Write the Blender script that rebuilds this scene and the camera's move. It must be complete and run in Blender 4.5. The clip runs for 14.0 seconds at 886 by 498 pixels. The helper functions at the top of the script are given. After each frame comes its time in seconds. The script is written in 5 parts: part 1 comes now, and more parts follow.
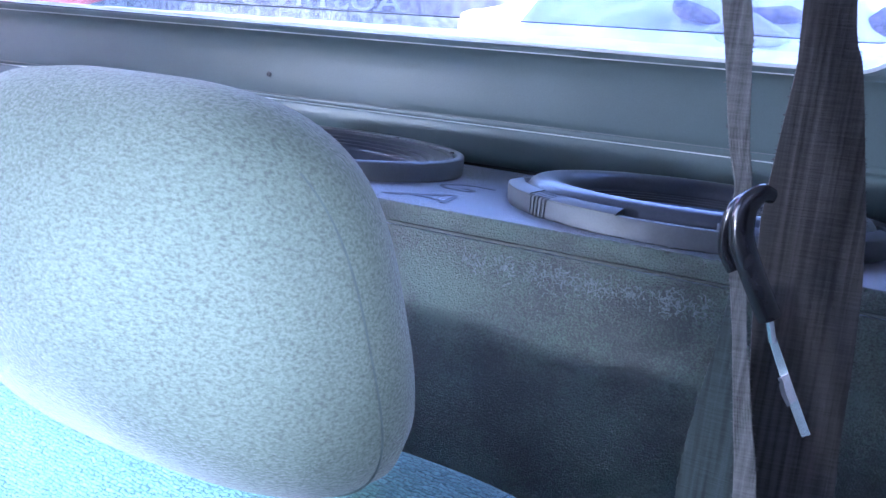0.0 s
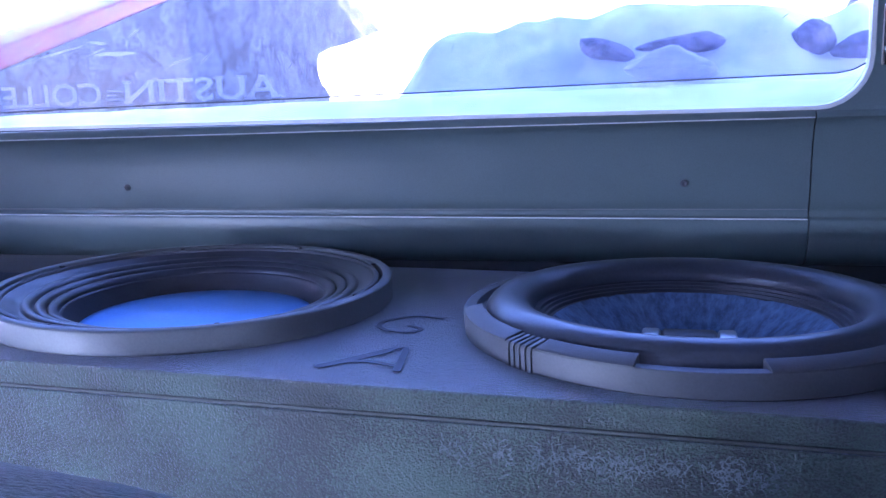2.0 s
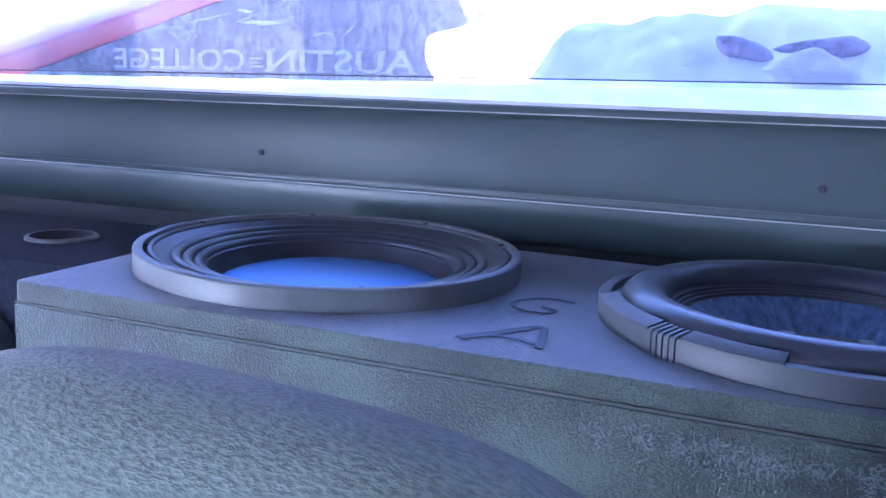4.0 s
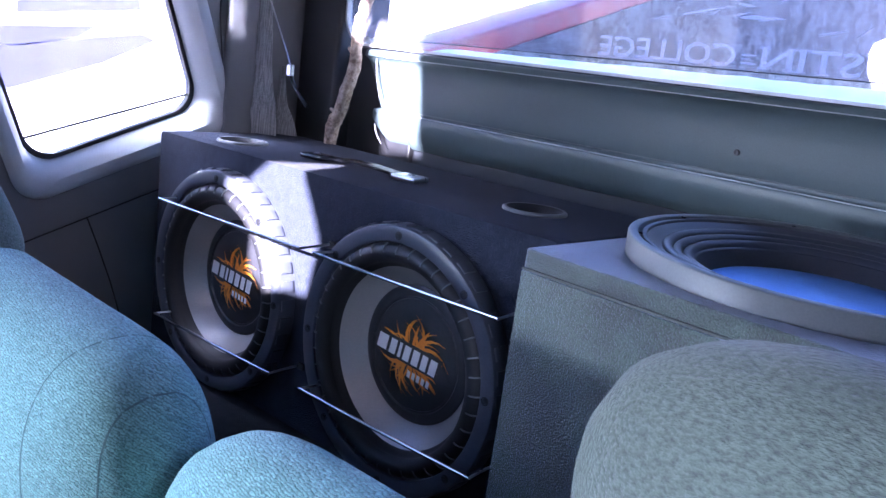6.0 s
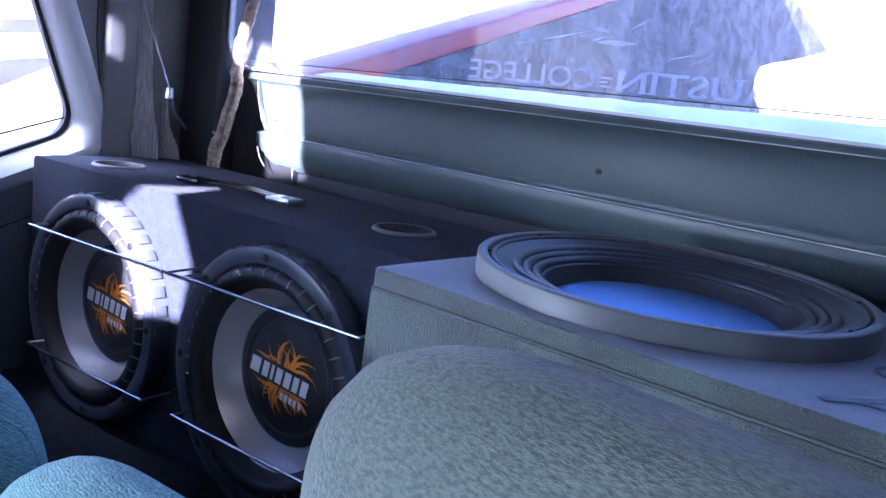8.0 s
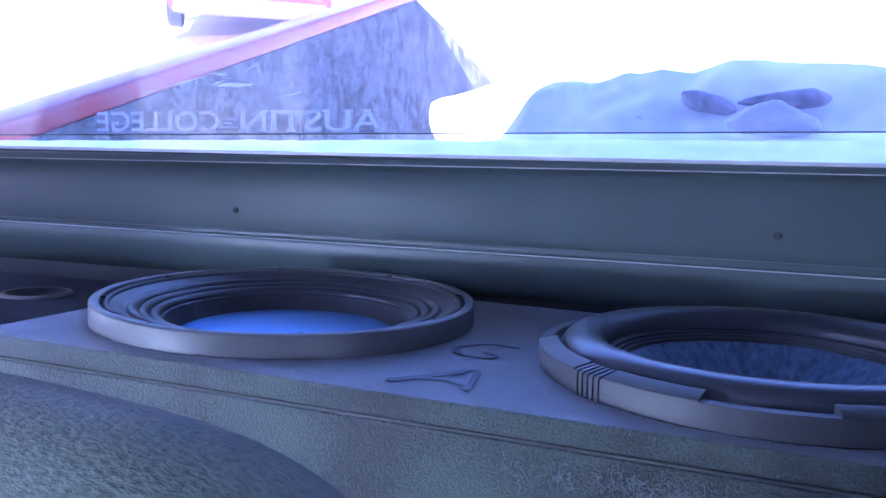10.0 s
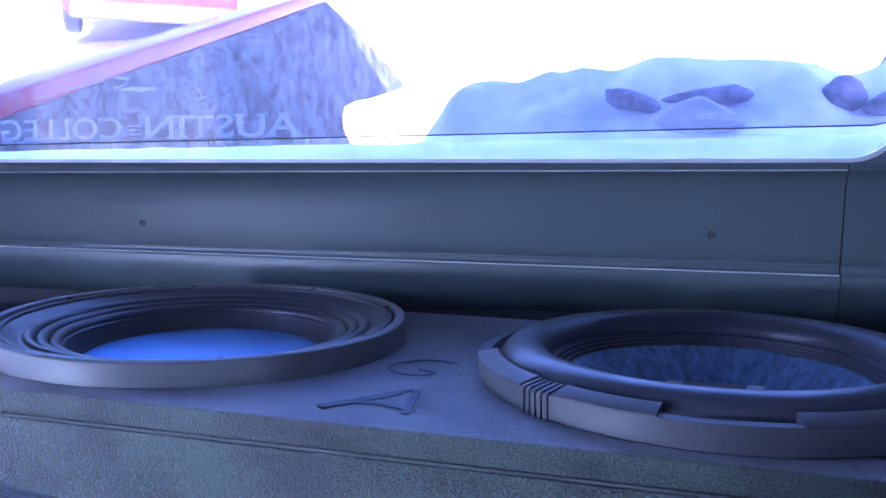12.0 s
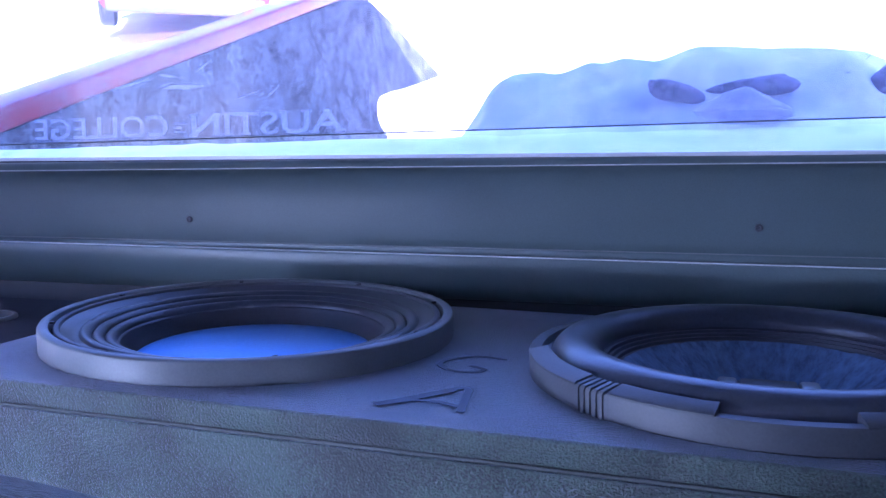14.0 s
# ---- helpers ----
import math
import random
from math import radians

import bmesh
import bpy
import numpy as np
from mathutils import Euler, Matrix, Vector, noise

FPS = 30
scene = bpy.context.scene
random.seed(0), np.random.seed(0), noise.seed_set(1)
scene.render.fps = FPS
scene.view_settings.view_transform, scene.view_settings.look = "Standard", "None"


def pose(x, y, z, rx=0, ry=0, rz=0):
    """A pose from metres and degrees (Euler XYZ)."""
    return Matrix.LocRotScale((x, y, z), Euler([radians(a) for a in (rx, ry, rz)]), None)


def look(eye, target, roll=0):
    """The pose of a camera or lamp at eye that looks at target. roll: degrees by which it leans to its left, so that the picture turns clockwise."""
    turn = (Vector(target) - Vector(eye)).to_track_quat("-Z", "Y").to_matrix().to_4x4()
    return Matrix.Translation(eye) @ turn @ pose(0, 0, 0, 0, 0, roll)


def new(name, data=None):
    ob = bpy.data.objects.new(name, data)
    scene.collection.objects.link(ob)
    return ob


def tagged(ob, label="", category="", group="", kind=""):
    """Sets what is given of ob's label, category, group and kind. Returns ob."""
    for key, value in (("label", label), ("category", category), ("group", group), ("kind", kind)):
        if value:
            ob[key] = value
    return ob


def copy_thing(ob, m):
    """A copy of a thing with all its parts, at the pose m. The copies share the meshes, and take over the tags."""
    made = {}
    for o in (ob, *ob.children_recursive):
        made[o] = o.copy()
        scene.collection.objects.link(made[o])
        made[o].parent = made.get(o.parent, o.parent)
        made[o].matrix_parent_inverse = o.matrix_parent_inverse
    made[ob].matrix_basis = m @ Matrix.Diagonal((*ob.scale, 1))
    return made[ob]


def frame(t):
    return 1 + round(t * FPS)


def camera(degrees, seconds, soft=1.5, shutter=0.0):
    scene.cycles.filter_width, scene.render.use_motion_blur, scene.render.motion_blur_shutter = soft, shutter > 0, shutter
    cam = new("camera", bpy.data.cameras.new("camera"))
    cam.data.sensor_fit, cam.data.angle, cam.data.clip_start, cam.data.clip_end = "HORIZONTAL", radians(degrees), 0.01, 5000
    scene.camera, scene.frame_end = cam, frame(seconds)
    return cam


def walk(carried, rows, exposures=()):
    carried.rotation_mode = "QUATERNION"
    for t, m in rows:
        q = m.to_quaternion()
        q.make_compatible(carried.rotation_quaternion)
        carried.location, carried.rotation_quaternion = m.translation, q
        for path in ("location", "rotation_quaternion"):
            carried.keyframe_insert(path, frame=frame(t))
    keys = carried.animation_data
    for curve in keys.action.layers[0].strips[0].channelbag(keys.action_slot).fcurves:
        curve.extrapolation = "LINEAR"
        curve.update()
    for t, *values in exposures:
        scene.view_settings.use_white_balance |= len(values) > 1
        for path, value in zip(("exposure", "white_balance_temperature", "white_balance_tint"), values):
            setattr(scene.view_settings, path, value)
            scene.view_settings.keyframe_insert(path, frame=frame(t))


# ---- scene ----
cam = camera(53.97, 14.0)
PATH = [
    (0, (0.4113, 0.9526, 0.5292), (-0.3127, 2.7793, 0.1566), 6.09),
    (0.5, (0.3498, 0.9981, 0.5559), (-0.2195, 2.8942, 0.2716), 1.87),
    (1, (0.3181, 1.0548, 0.5729), (-0.1835, 2.9792, 0.3603), -2.62),
    (1.5, (0.3113, 1.0892, 0.5857), (-0.1470, 3.0169, 0.3137), -2.21),
    (2, (0.3046, 1.1013, 0.5925), (-0.1632, 3.0193, 0.2726), -1.66),
    (2.2, (0.2976, 1.0995, 0.5917), (-0.1861, 3.0129, 0.2677), -0.30),
    (4.3, (0.2487, 1.0767, 0.5868), (-0.4693, 2.9070, 0.2204), 3.40),
    (4.4, (0.2403, 1.0755, 0.5861), (-0.5334, 2.8792, 0.2011), 3.69),
    (4.5, (0.2318, 1.0693, 0.5823), (-0.5874, 2.8512, 0.1898), 4.17),
    (5, (0.2115, 1.0634, 0.5865), (-0.7677, 2.7588, 0.1779), 5.06),
    (5.5, (0.1806, 1.0482, 0.5804), (-0.9823, 2.6220, 0.1671), 6.25),
    (6, (0.1688, 1.0321, 0.5772), (-1.1522, 2.4724, 0.1524), 7.14),
    (6.5, (0.1659, 1.0279, 0.5760), (-1.1975, 2.4284, 0.1520), 7.33),
    (7, (0.1681, 1.0267, 0.5759), (-1.2036, 2.4191, 0.1518), 7.51),
    (7.5, (0.1782, 1.0362, 0.5732), (-1.1953, 2.4279, 0.1529), 7.57),
    (8, (0.2193, 1.0637, 0.5835), (-0.9831, 2.6224, 0.2305), 7.08),
    (8.5, (0.2684, 1.0812, 0.5948), (-0.7271, 2.7869, 0.2792), 4.77),
    (9, (0.2915, 1.0887, 0.5901), (-0.5681, 2.8750, 0.3249), 2.85),
    (9.2, (0.3019, 1.0857, 0.5873), (-0.5113, 2.8962, 0.3407), 2.47),
    (11.3, (0.3331, 1.0869, 0.5665), (-0.2824, 2.9828, 0.4030), 0.42),
    (11.5, (0.3151, 1.1009, 0.5695), (-0.2787, 3.0037, 0.4060), 0.32),
    (12, (0.3021, 1.1219, 0.5765), (-0.2125, 3.0456, 0.3904), 0.10),
    (12.5, (0.3001, 1.1179, 0.5795), (-0.1875, 3.0485, 0.3926), -0.20),
    (13, (0.2981, 1.1179, 0.5805), (-0.2313, 3.0369, 0.3884), -0.49),
    (13.5, (0.2961, 1.1179, 0.5815), (-0.2586, 3.0291, 0.3822), -0.39),
    (14, (0.2901, 1.1169, 0.5835), (-0.2935, 3.0179, 0.3700), -0.48),
]
walk(cam, [(t, look(eye, target, roll)) for t, eye, target, roll in PATH],
     exposures=[(0.0, 4.98, 5300, 35), (0.5, 4.80, 5100, 42), (1.0, 4.55, 4950, 47), (1.5, 4.42, 4920, 48), (2.0, 4.43, 4900, 48), (4.3, 4.65, 5200, 42), (5.0, 4.70, 5300, 42), (5.5, 4.60, 5400, 40),
                (6.5, 3.92, 5450, 34), (7.5, 3.92, 5400, 34), (8.0, 4.00, 5250, 36), (9.0, 4.15, 4980, 44), (14.0, 4.07, 4800, 49)])

# ---- world, sun, exposure ----
SUN_FROM = Vector((0.45, -1.0, 0.42)).normalized()   # towards the sun
world = bpy.data.worlds.new("World")
scene.world = world
world.use_nodes = True
wn = world.node_tree.nodes
sky = wn.new("ShaderNodeTexSky")
sky.sky_type = "NISHITA"
sky.sun_disc = False
sky.sun_elevation = math.asin(SUN_FROM.z)
sky.sun_rotation = math.atan2(SUN_FROM.x, SUN_FROM.y)
world.node_tree.links.new(sky.outputs[0], wn["Background"].inputs[0])
wn["Background"].inputs[1].default_value = 0.10
sun_data = bpy.data.lights.new("sun", "SUN")
sun_data.energy = 5.0
sun_data.angle = radians(0.5)
sun_data.color = (1.0, 0.96, 0.9)
sun = new("sun", sun_data)
sun.matrix_world = look(SUN_FROM * 5, (0, 0, 0))


# added fill lamp below the driver's door window, in for its sky light
lamp = bpy.data.lights.new("door_fill_lamp", "AREA")
lamp.shape = "RECTANGLE"
lamp.size, lamp.size_y = 0.50, 0.045
lamp.energy = 0.41
lamp.spread = radians(62)
lamp.color = (0.84, 1.0, 0.97)
dl = new("door_fill_lamp", lamp)
dl.matrix_world = look((-1.05, 0.56, 0.40), (-0.343, 1.267, 0.187))
# added fill lamp inside the closed passenger wall, aimed at the headrest
lamp = bpy.data.lights.new("passenger_fill_lamp", "AREA")
lamp.shape = "RECTANGLE"
lamp.size, lamp.size_y = 0.16, 0.10
lamp.energy = 0.029
lamp.spread = radians(26)
lamp.color = (0.76, 0.95, 1.0)
dl = new("passenger_fill_lamp", lamp)
dl.matrix_world = look((0.612, 0.72, 0.55), (0.19, 1.215, 0.415))

# added lamp high outside the rear side window, brightening belts and box
lamp = bpy.data.lights.new("side_window_daylight", "AREA")
lamp.shape = "RECTANGLE"
lamp.size, lamp.size_y = 0.30, 0.16
lamp.energy = 0.11
lamp.spread = radians(32)
lamp.color = (0.88, 0.96, 1.0)
dl = new("side_window_daylight", lamp)
dl.matrix_world = look((-1.27, 1.60, 0.96), (-1.0, 1.83, 0.45))


# ---- materials ----
def mat(name, color, rough=0.6, metal=0.0, var=0.25, scale=40.0, bump=0.0, bscale=300.0, spec=0.5,
        color2=None, sheen=0.0, coat=0.0, lo=0.35, hi=0.65, rvar=0.1):
    """Procedural surface: large stains, fine grain, varied gloss and relief."""
    m = bpy.data.materials.new(name)
    m.use_nodes = True
    nt = m.node_tree
    n, L = nt.nodes, nt.links
    b = n["Principled BSDF"]
    co = n.new("ShaderNodeTexCoord")
    big = n.new("ShaderNodeTexNoise")
    big.inputs["Scale"].default_value = scale
    big.inputs["Detail"].default_value = 6
    fine = n.new("ShaderNodeTexNoise")
    fine.inputs["Scale"].default_value = bscale
    fine.inputs["Detail"].default_value = 3
    for t in (big, fine):
        L.new(co.outputs["Object"], t.inputs["Vector"])
    ramp = n.new("ShaderNodeValToRGB")
    ramp.color_ramp.elements[0].position = lo
    ramp.color_ramp.elements[1].position = hi
    c2 = color2 or tuple(min(1, c * (1 + var)) for c in color)
    c1 = color if color2 else tuple(c * (1 - var) for c in color)
    ramp.color_ramp.elements[0].color = (*c1, 1)
    ramp.color_ramp.elements[1].color = (*c2, 1)
    mixf = n.new("ShaderNodeMath")
    mixf.operation = "MULTIPLY_ADD"
    mixf.inputs[1].default_value = 0.5
    half = n.new("ShaderNodeMath")
    half.operation = "MULTIPLY"
    half.inputs[1].default_value = 0.5
    L.new(big.outputs[0], half.inputs[0])
    L.new(fine.outputs[0], mixf.inputs[0])
    L.new(half.outputs[0], mixf.inputs[2])
    L.new(mixf.outputs[0], ramp.inputs[0])
    L.new(ramp.outputs[0], b.inputs["Base Color"])
    rr = n.new("ShaderNodeMapRange")
    rr.inputs["To Min"].default_value = max(0.02, rough - rvar)
    rr.inputs["To Max"].default_value = min(1, rough + rvar)
    L.new(big.outputs[0], rr.inputs["Value"])
    L.new(rr.outputs[0], b.inputs["Roughness"])
    b.inputs["Metallic"].default_value = metal
    b.inputs["Specular IOR Level"].default_value = spec
    b.inputs["Sheen Weight"].default_value = sheen
    b.inputs["Sheen Roughness"].default_value = 0.5
    b.inputs["Coat Weight"].default_value = coat
    if bump:
        bp = n.new("ShaderNodeBump")
        bp.inputs["Strength"].default_value = bump
        bp.inputs["Distance"].default_value = 0.002
        L.new(fine.outputs[0], bp.inputs["Height"])
        L.new(bp.outputs[0], b.inputs["Normal"])
    return m


def fabric(name, color, light, row=0.0024, slant=8, nubby=False):
    """Knit seat cloth: slightly wavy rows of short stitches, fuzz and worn patches."""
    m = mat(name, color, 0.95, 0, 0.3, 14, 0.0, 1500, 0.15, sheen=0.25, color2=light, lo=0.25, hi=0.75)
    n, L = m.node_tree.nodes, m.node_tree.links
    b = n["Principled BSDF"]
    b.inputs["Sheen Tint"].default_value = (0.88, 0.90, 1.0, 1)
    b.inputs["Sheen Roughness"].default_value = 0.32
    ramp = [x for x in n if x.bl_idname == "ShaderNodeValToRGB"][0]
    co = n.new("ShaderNodeTexCoord")
    sway = n.new("ShaderNodeTexNoise")
    sway.inputs["Scale"].default_value = 210
    sway.inputs["Detail"].default_value = 3
    L.new(co.outputs["Object"], sway.inputs["Vector"])
    shift = n.new("ShaderNodeVectorMath")
    shift.operation = "MULTIPLY_ADD"
    shift.inputs[1].default_value = (0.0075, 0.0038, 0.0038)
    L.new(sway.outputs["Color"], shift.inputs[0])
    L.new(co.outputs["Object"], shift.inputs[2])
    # across the cloth and up and over it
    sep = n.new("ShaderNodeSeparateXYZ")
    L.new(shift.outputs[0], sep.inputs[0])
    over = n.new("ShaderNodeMath")
    over.operation = "ADD"
    L.new(sep.outputs["Z"], over.inputs[0])
    L.new(sep.outputs["Y"], over.inputs[1])
    lie = n.new("ShaderNodeCombineXYZ")
    L.new(sep.outputs["X"], lie.inputs["X"])
    L.new(over.outputs[0], lie.inputs["Y"])
    turn = n.new("ShaderNodeMapping")
    turn.inputs["Rotation"].default_value = (0.0, 0.0, radians(slant))
    L.new(lie.outputs[0], turn.inputs["Vector"])
    knit = n.new("ShaderNodeTexBrick")
    knit.offset = 0.5
    for key, value in (("Scale", 1.0), ("Brick Width", row * 2.1), ("Row Height", row), ("Mortar Size", row * 0.24), ("Mortar Smooth", 1.0), ("Bias", 0.0)):
        knit.inputs[key].default_value = value
    knit.inputs["Color1"].default_value = (0.84, 0.84, 0.84, 1)
    knit.inputs["Color2"].default_value = (1.14, 1.14, 1.14, 1)
    knit.inputs["Mortar"].default_value = (0.55, 0.55, 0.55, 1)
    L.new(turn.outputs[0], knit.inputs["Vector"])
    fuzz = n.new("ShaderNodeTexNoise")
    fuzz.inputs["Scale"].default_value = 1.0
    fuzz.inputs["Detail"].default_value = 3
    comb = n.new("ShaderNodeMapping")
    comb.inputs["Scale"].default_value = (430, 860, 860) if nubby else (520, 900, 900)
    L.new(co.outputs["Object"], comb.inputs["Vector"])
    L.new(comb.outputs[0], fuzz.inputs["Vector"])
    fleck = n.new("ShaderNodeMapRange")
    fleck.inputs["From Min"].default_value = 0.32
    fleck.inputs["From Max"].default_value = 0.62
    fleck.inputs["To Min"].default_value = 0.70 if nubby else 0.72
    fleck.inputs["To Max"].default_value = 1.16 if nubby else 1.28
    L.new(fuzz.outputs[0], fleck.inputs["Value"])
    woven = n.new("ShaderNodeVectorMath")
    woven.operation = "MULTIPLY"
    L.new(ramp.outputs[0], woven.inputs[0])
    if nubby:
        woven.inputs[1].default_value = (1, 1, 1)
    else:
        L.new(knit.outputs["Color"], woven.inputs[1])
    mx = n.new("ShaderNodeVectorMath")
    mx.operation = "SCALE"
    L.new(woven.outputs[0], mx.inputs[0])
    L.new(fleck.outputs[0], mx.inputs["Scale"])
    L.new(mx.outputs[0], b.inputs["Base Color"])
    rise = n.new("ShaderNodeMath")
    rise.operation = "SUBTRACT"
    L.new(fuzz.outputs[0], rise.inputs[0])
    if nubby:
        rise.inputs[1].default_value = 0.0
    else:
        L.new(knit.outputs["Fac"], rise.inputs[1])
    bp = n.new("ShaderNodeBump")
    bp.inputs["Strength"].default_value = 0.7
    bp.inputs["Distance"].default_value = 0.0015 if nubby else 0.0009
    L.new(rise.outputs[0], bp.inputs["Height"])
    L.new(bp.outputs[0], b.inputs["Normal"])
    return m


def webbing(name, color, sheen):
    """Belt webbing: ribs woven along its length, crossed by fine picks."""
    m = mat(name, color, 0.8, 0, 0.15, 25, 0.0, 2600, 0.3, sheen=sheen)
    n, L = m.node_tree.nodes, m.node_tree.links
    b = n["Principled BSDF"]
    ramp = [x for x in n if x.bl_idname == "ShaderNodeValToRGB"][0]
    co = n.new("ShaderNodeTexCoord")
    waves = []
    for scale in ((620, 620, 7), (110, 110, 1500)):
        mp = n.new("ShaderNodeMapping")
        mp.inputs["Scale"].default_value = scale
        L.new(co.outputs["Object"], mp.inputs["Vector"])
        no = n.new("ShaderNodeTexNoise")
        no.inputs["Scale"].default_value = 1.0
        no.inputs["Detail"].default_value = 2
        L.new(mp.outputs[0], no.inputs["Vector"])
        waves.append(no)
    both = n.new("ShaderNodeMath")
    both.operation = "MULTIPLY_ADD"
    both.inputs[1].default_value = 0.45
    L.new(waves[1].outputs[0], both.inputs[0])
    L.new(waves[0].outputs[0], both.inputs[2])
    lift = n.new("ShaderNodeMapRange")
    lift.inputs["From Min"].default_value = 0.50
    lift.inputs["From Max"].default_value = 0.95
    lift.inputs["To Min"].default_value = 0.55
    lift.inputs["To Max"].default_value = 1.45
    L.new(both.outputs[0], lift.inputs["Value"])
    mx = n.new("ShaderNodeVectorMath")
    mx.operation = "SCALE"
    L.new(ramp.outputs[0], mx.inputs[0])
    L.new(lift.outputs[0], mx.inputs["Scale"])
    L.new(mx.outputs[0], b.inputs["Base Color"])
    bp = n.new("ShaderNodeBump")
    bp.inputs["Strength"].default_value = 0.6
    bp.inputs["Distance"].default_value = 0.0008
    L.new(both.outputs[0], bp.inputs["Height"])
    L.new(bp.outputs[0], b.inputs["Normal"])
    return m


def pulp(name, dark, light):
    """Paper cone with streaks running from rim to centre."""
    m = mat(name, dark, 0.55, 0, 0.3, 30, 0.3, 300)
    n, L = m.node_tree.nodes, m.node_tree.links
    co = n.new("ShaderNodeTexCoord")
    flat = n.new("ShaderNodeVectorMath")
    flat.operation = "MULTIPLY"
    flat.inputs[1].default_value = (1, 1, 0)
    L.new(co.outputs["Object"], flat.inputs[0])
    nor = n.new("ShaderNodeVectorMath")
    nor.operation = "NORMALIZE"
    L.new(flat.outputs[0], nor.inputs[0])
    mix = n.new("ShaderNodeVectorMath")
    mix.operation = "MULTIPLY_ADD"
    mix.inputs[1].default_value = (6, 6, 6)
    L.new(nor.outputs[0], mix.inputs[0])
    sc = n.new("ShaderNodeVectorMath")
    sc.operation = "SCALE"
    sc.inputs["Scale"].default_value = 60
    L.new(co.outputs["Object"], sc.inputs[0])
    L.new(sc.outputs[0], mix.inputs[2])
    no = n.new("ShaderNodeTexNoise")
    no.inputs["Scale"].default_value = 1.1
    no.inputs["Detail"].default_value = 7
    no.inputs["Roughness"].default_value = 0.7
    L.new(mix.outputs[0], no.inputs["Vector"])
    rp = n.new("ShaderNodeValToRGB")
    rp.color_ramp.elements[0].position = 0.36
    rp.color_ramp.elements[1].position = 0.78
    rp.color_ramp.elements[0].color = (*dark, 1)
    rp.color_ramp.elements[1].color = (*light, 1)
    L.new(no.outputs[0], rp.inputs[0])
    L.new(rp.outputs[0], n["Principled BSDF"].inputs["Base Color"])
    bp = n.new("ShaderNodeBump")
    bp.inputs["Strength"].default_value = 0.6
    bp.inputs["Distance"].default_value = 0.002
    L.new(no.outputs[0], bp.inputs["Height"])
    L.new(bp.outputs[0], n["Principled BSDF"].inputs["Normal"])
    return m


def glass_mat(name, dirt, scale, tint=(0.93, 0.96, 0.97)):
    """Thin pane: clear, slightly glossy, with dried dirt."""
    m = bpy.data.materials.new(name)
    m.use_nodes = True
    n, L = m.node_tree.nodes, m.node_tree.links
    n.remove(n["Principled BSDF"])
    out = n["Material Output"]
    tr = n.new("ShaderNodeBsdfTransparent")
    tr.inputs[0].default_value = (*tint, 1)
    gl = n.new("ShaderNodeBsdfGlossy")
    gl.inputs["Roughness"].default_value = 0.02
    fr = n.new("ShaderNodeFresnel")
    fr.inputs[0].default_value = 1.2
    m1 = n.new("ShaderNodeMixShader")
    L.new(fr.outputs[0], m1.inputs[0])
    L.new(tr.outputs[0], m1.inputs[1])
    L.new(gl.outputs[0], m1.inputs[2])
    df = n.new("ShaderNodeBsdfDiffuse")
    df.inputs[0].default_value = (0.75, 0.74, 0.78, 1)
    tl = n.new("ShaderNodeBsdfTranslucent")
    tl.inputs[0].default_value = (0.75, 0.74, 0.78, 1)
    md = n.new("ShaderNodeMixShader")
    L.new(df.outputs[0], md.inputs[1])
    L.new(tl.outputs[0], md.inputs[2])
    co = n.new("ShaderNodeTexCoord")
    no = n.new("ShaderNodeTexNoise")
    no.inputs["Scale"].default_value = scale
    no.inputs["Detail"].default_value = 9
    no.inputs["Roughness"].default_value = 0.72
    no.inputs["Distortion"].default_value = 0.6
    L.new(co.outputs["Object"], no.inputs["Vector"])
    mr = n.new("ShaderNodeMapRange")
    mr.inputs["From Min"].default_value = 0.42
    mr.inputs["From Max"].default_value = 0.75
    mr.inputs["To Min"].default_value = dirt * 0.35
    mr.inputs["To Max"].default_value = dirt * 2.2
    L.new(no.outputs[0], mr.inputs["Value"])
    m2 = n.new("ShaderNodeMixShader")
    L.new(mr.outputs[0], m2.inputs[0])
    L.new(m1.outputs[0], m2.inputs[1])
    L.new(md.outputs[0], m2.inputs[2])
    L.new(m2.outputs[0], out.inputs[0])
    return m


TRIM = mat("teal_grey_trim_plastic", (0.086, 0.117, 0.120), 0.36, 0, 0.12, 7, 0.12, 900)
DARKTRIM = mat("dark_pillar_plastic", (0.022, 0.025, 0.03), 0.5, 0, 0.2, 8, 0.1, 900)
GREYTRIM = mat("grey_side_trim", (0.17, 0.18, 0.19), 0.45, 0, 0.12, 8, 0.12, 800)
PALETRIM = mat("pale_grey_moulding", (0.58, 0.60, 0.61), 0.35, 0, 0.1, 8, 0.1, 800)
RUBBER = mat("black_rubber", (0.012, 0.012, 0.014), 0.55, 0, 0.3, 60, 0.05, 500)
HEADLINER = mat("grey_headliner", (0.25, 0.26, 0.27), 0.95, 0, 0.1, 30, 0.3, 500)
CARPET = mat("black_box_carpet", (0.025, 0.030, 0.047), 0.97, 0, 0.25, 90, 1.0, 600, 0.05, sheen=0.06)
FLOORCARPET = mat("dark_floor_carpet", (0.03, 0.034, 0.04), 0.97, 0, 0.4, 50, 0.8, 500, 0.1)
BOXPAINT = mat("grey_textured_box_coat", (0.034, 0.058, 0.041), 0.50, 0, 0.75, 14, 1.0, 700, 0.7, sheen=0.8, coat=0.8, lo=0.43, hi=0.58)
coated = BOXPAINT.node_tree.nodes["Principled BSDF"]
# lavender tint put into the sheen, in for sky reflected on the top
coated.inputs["Sheen Tint"].default_value = (0.66, 0.69, 1.0, 1)
coated.inputs["Sheen Roughness"].default_value = 0.22
coated.inputs["Coat Roughness"].default_value = 0.34
coated.inputs["Coat IOR"].default_value = 1.55
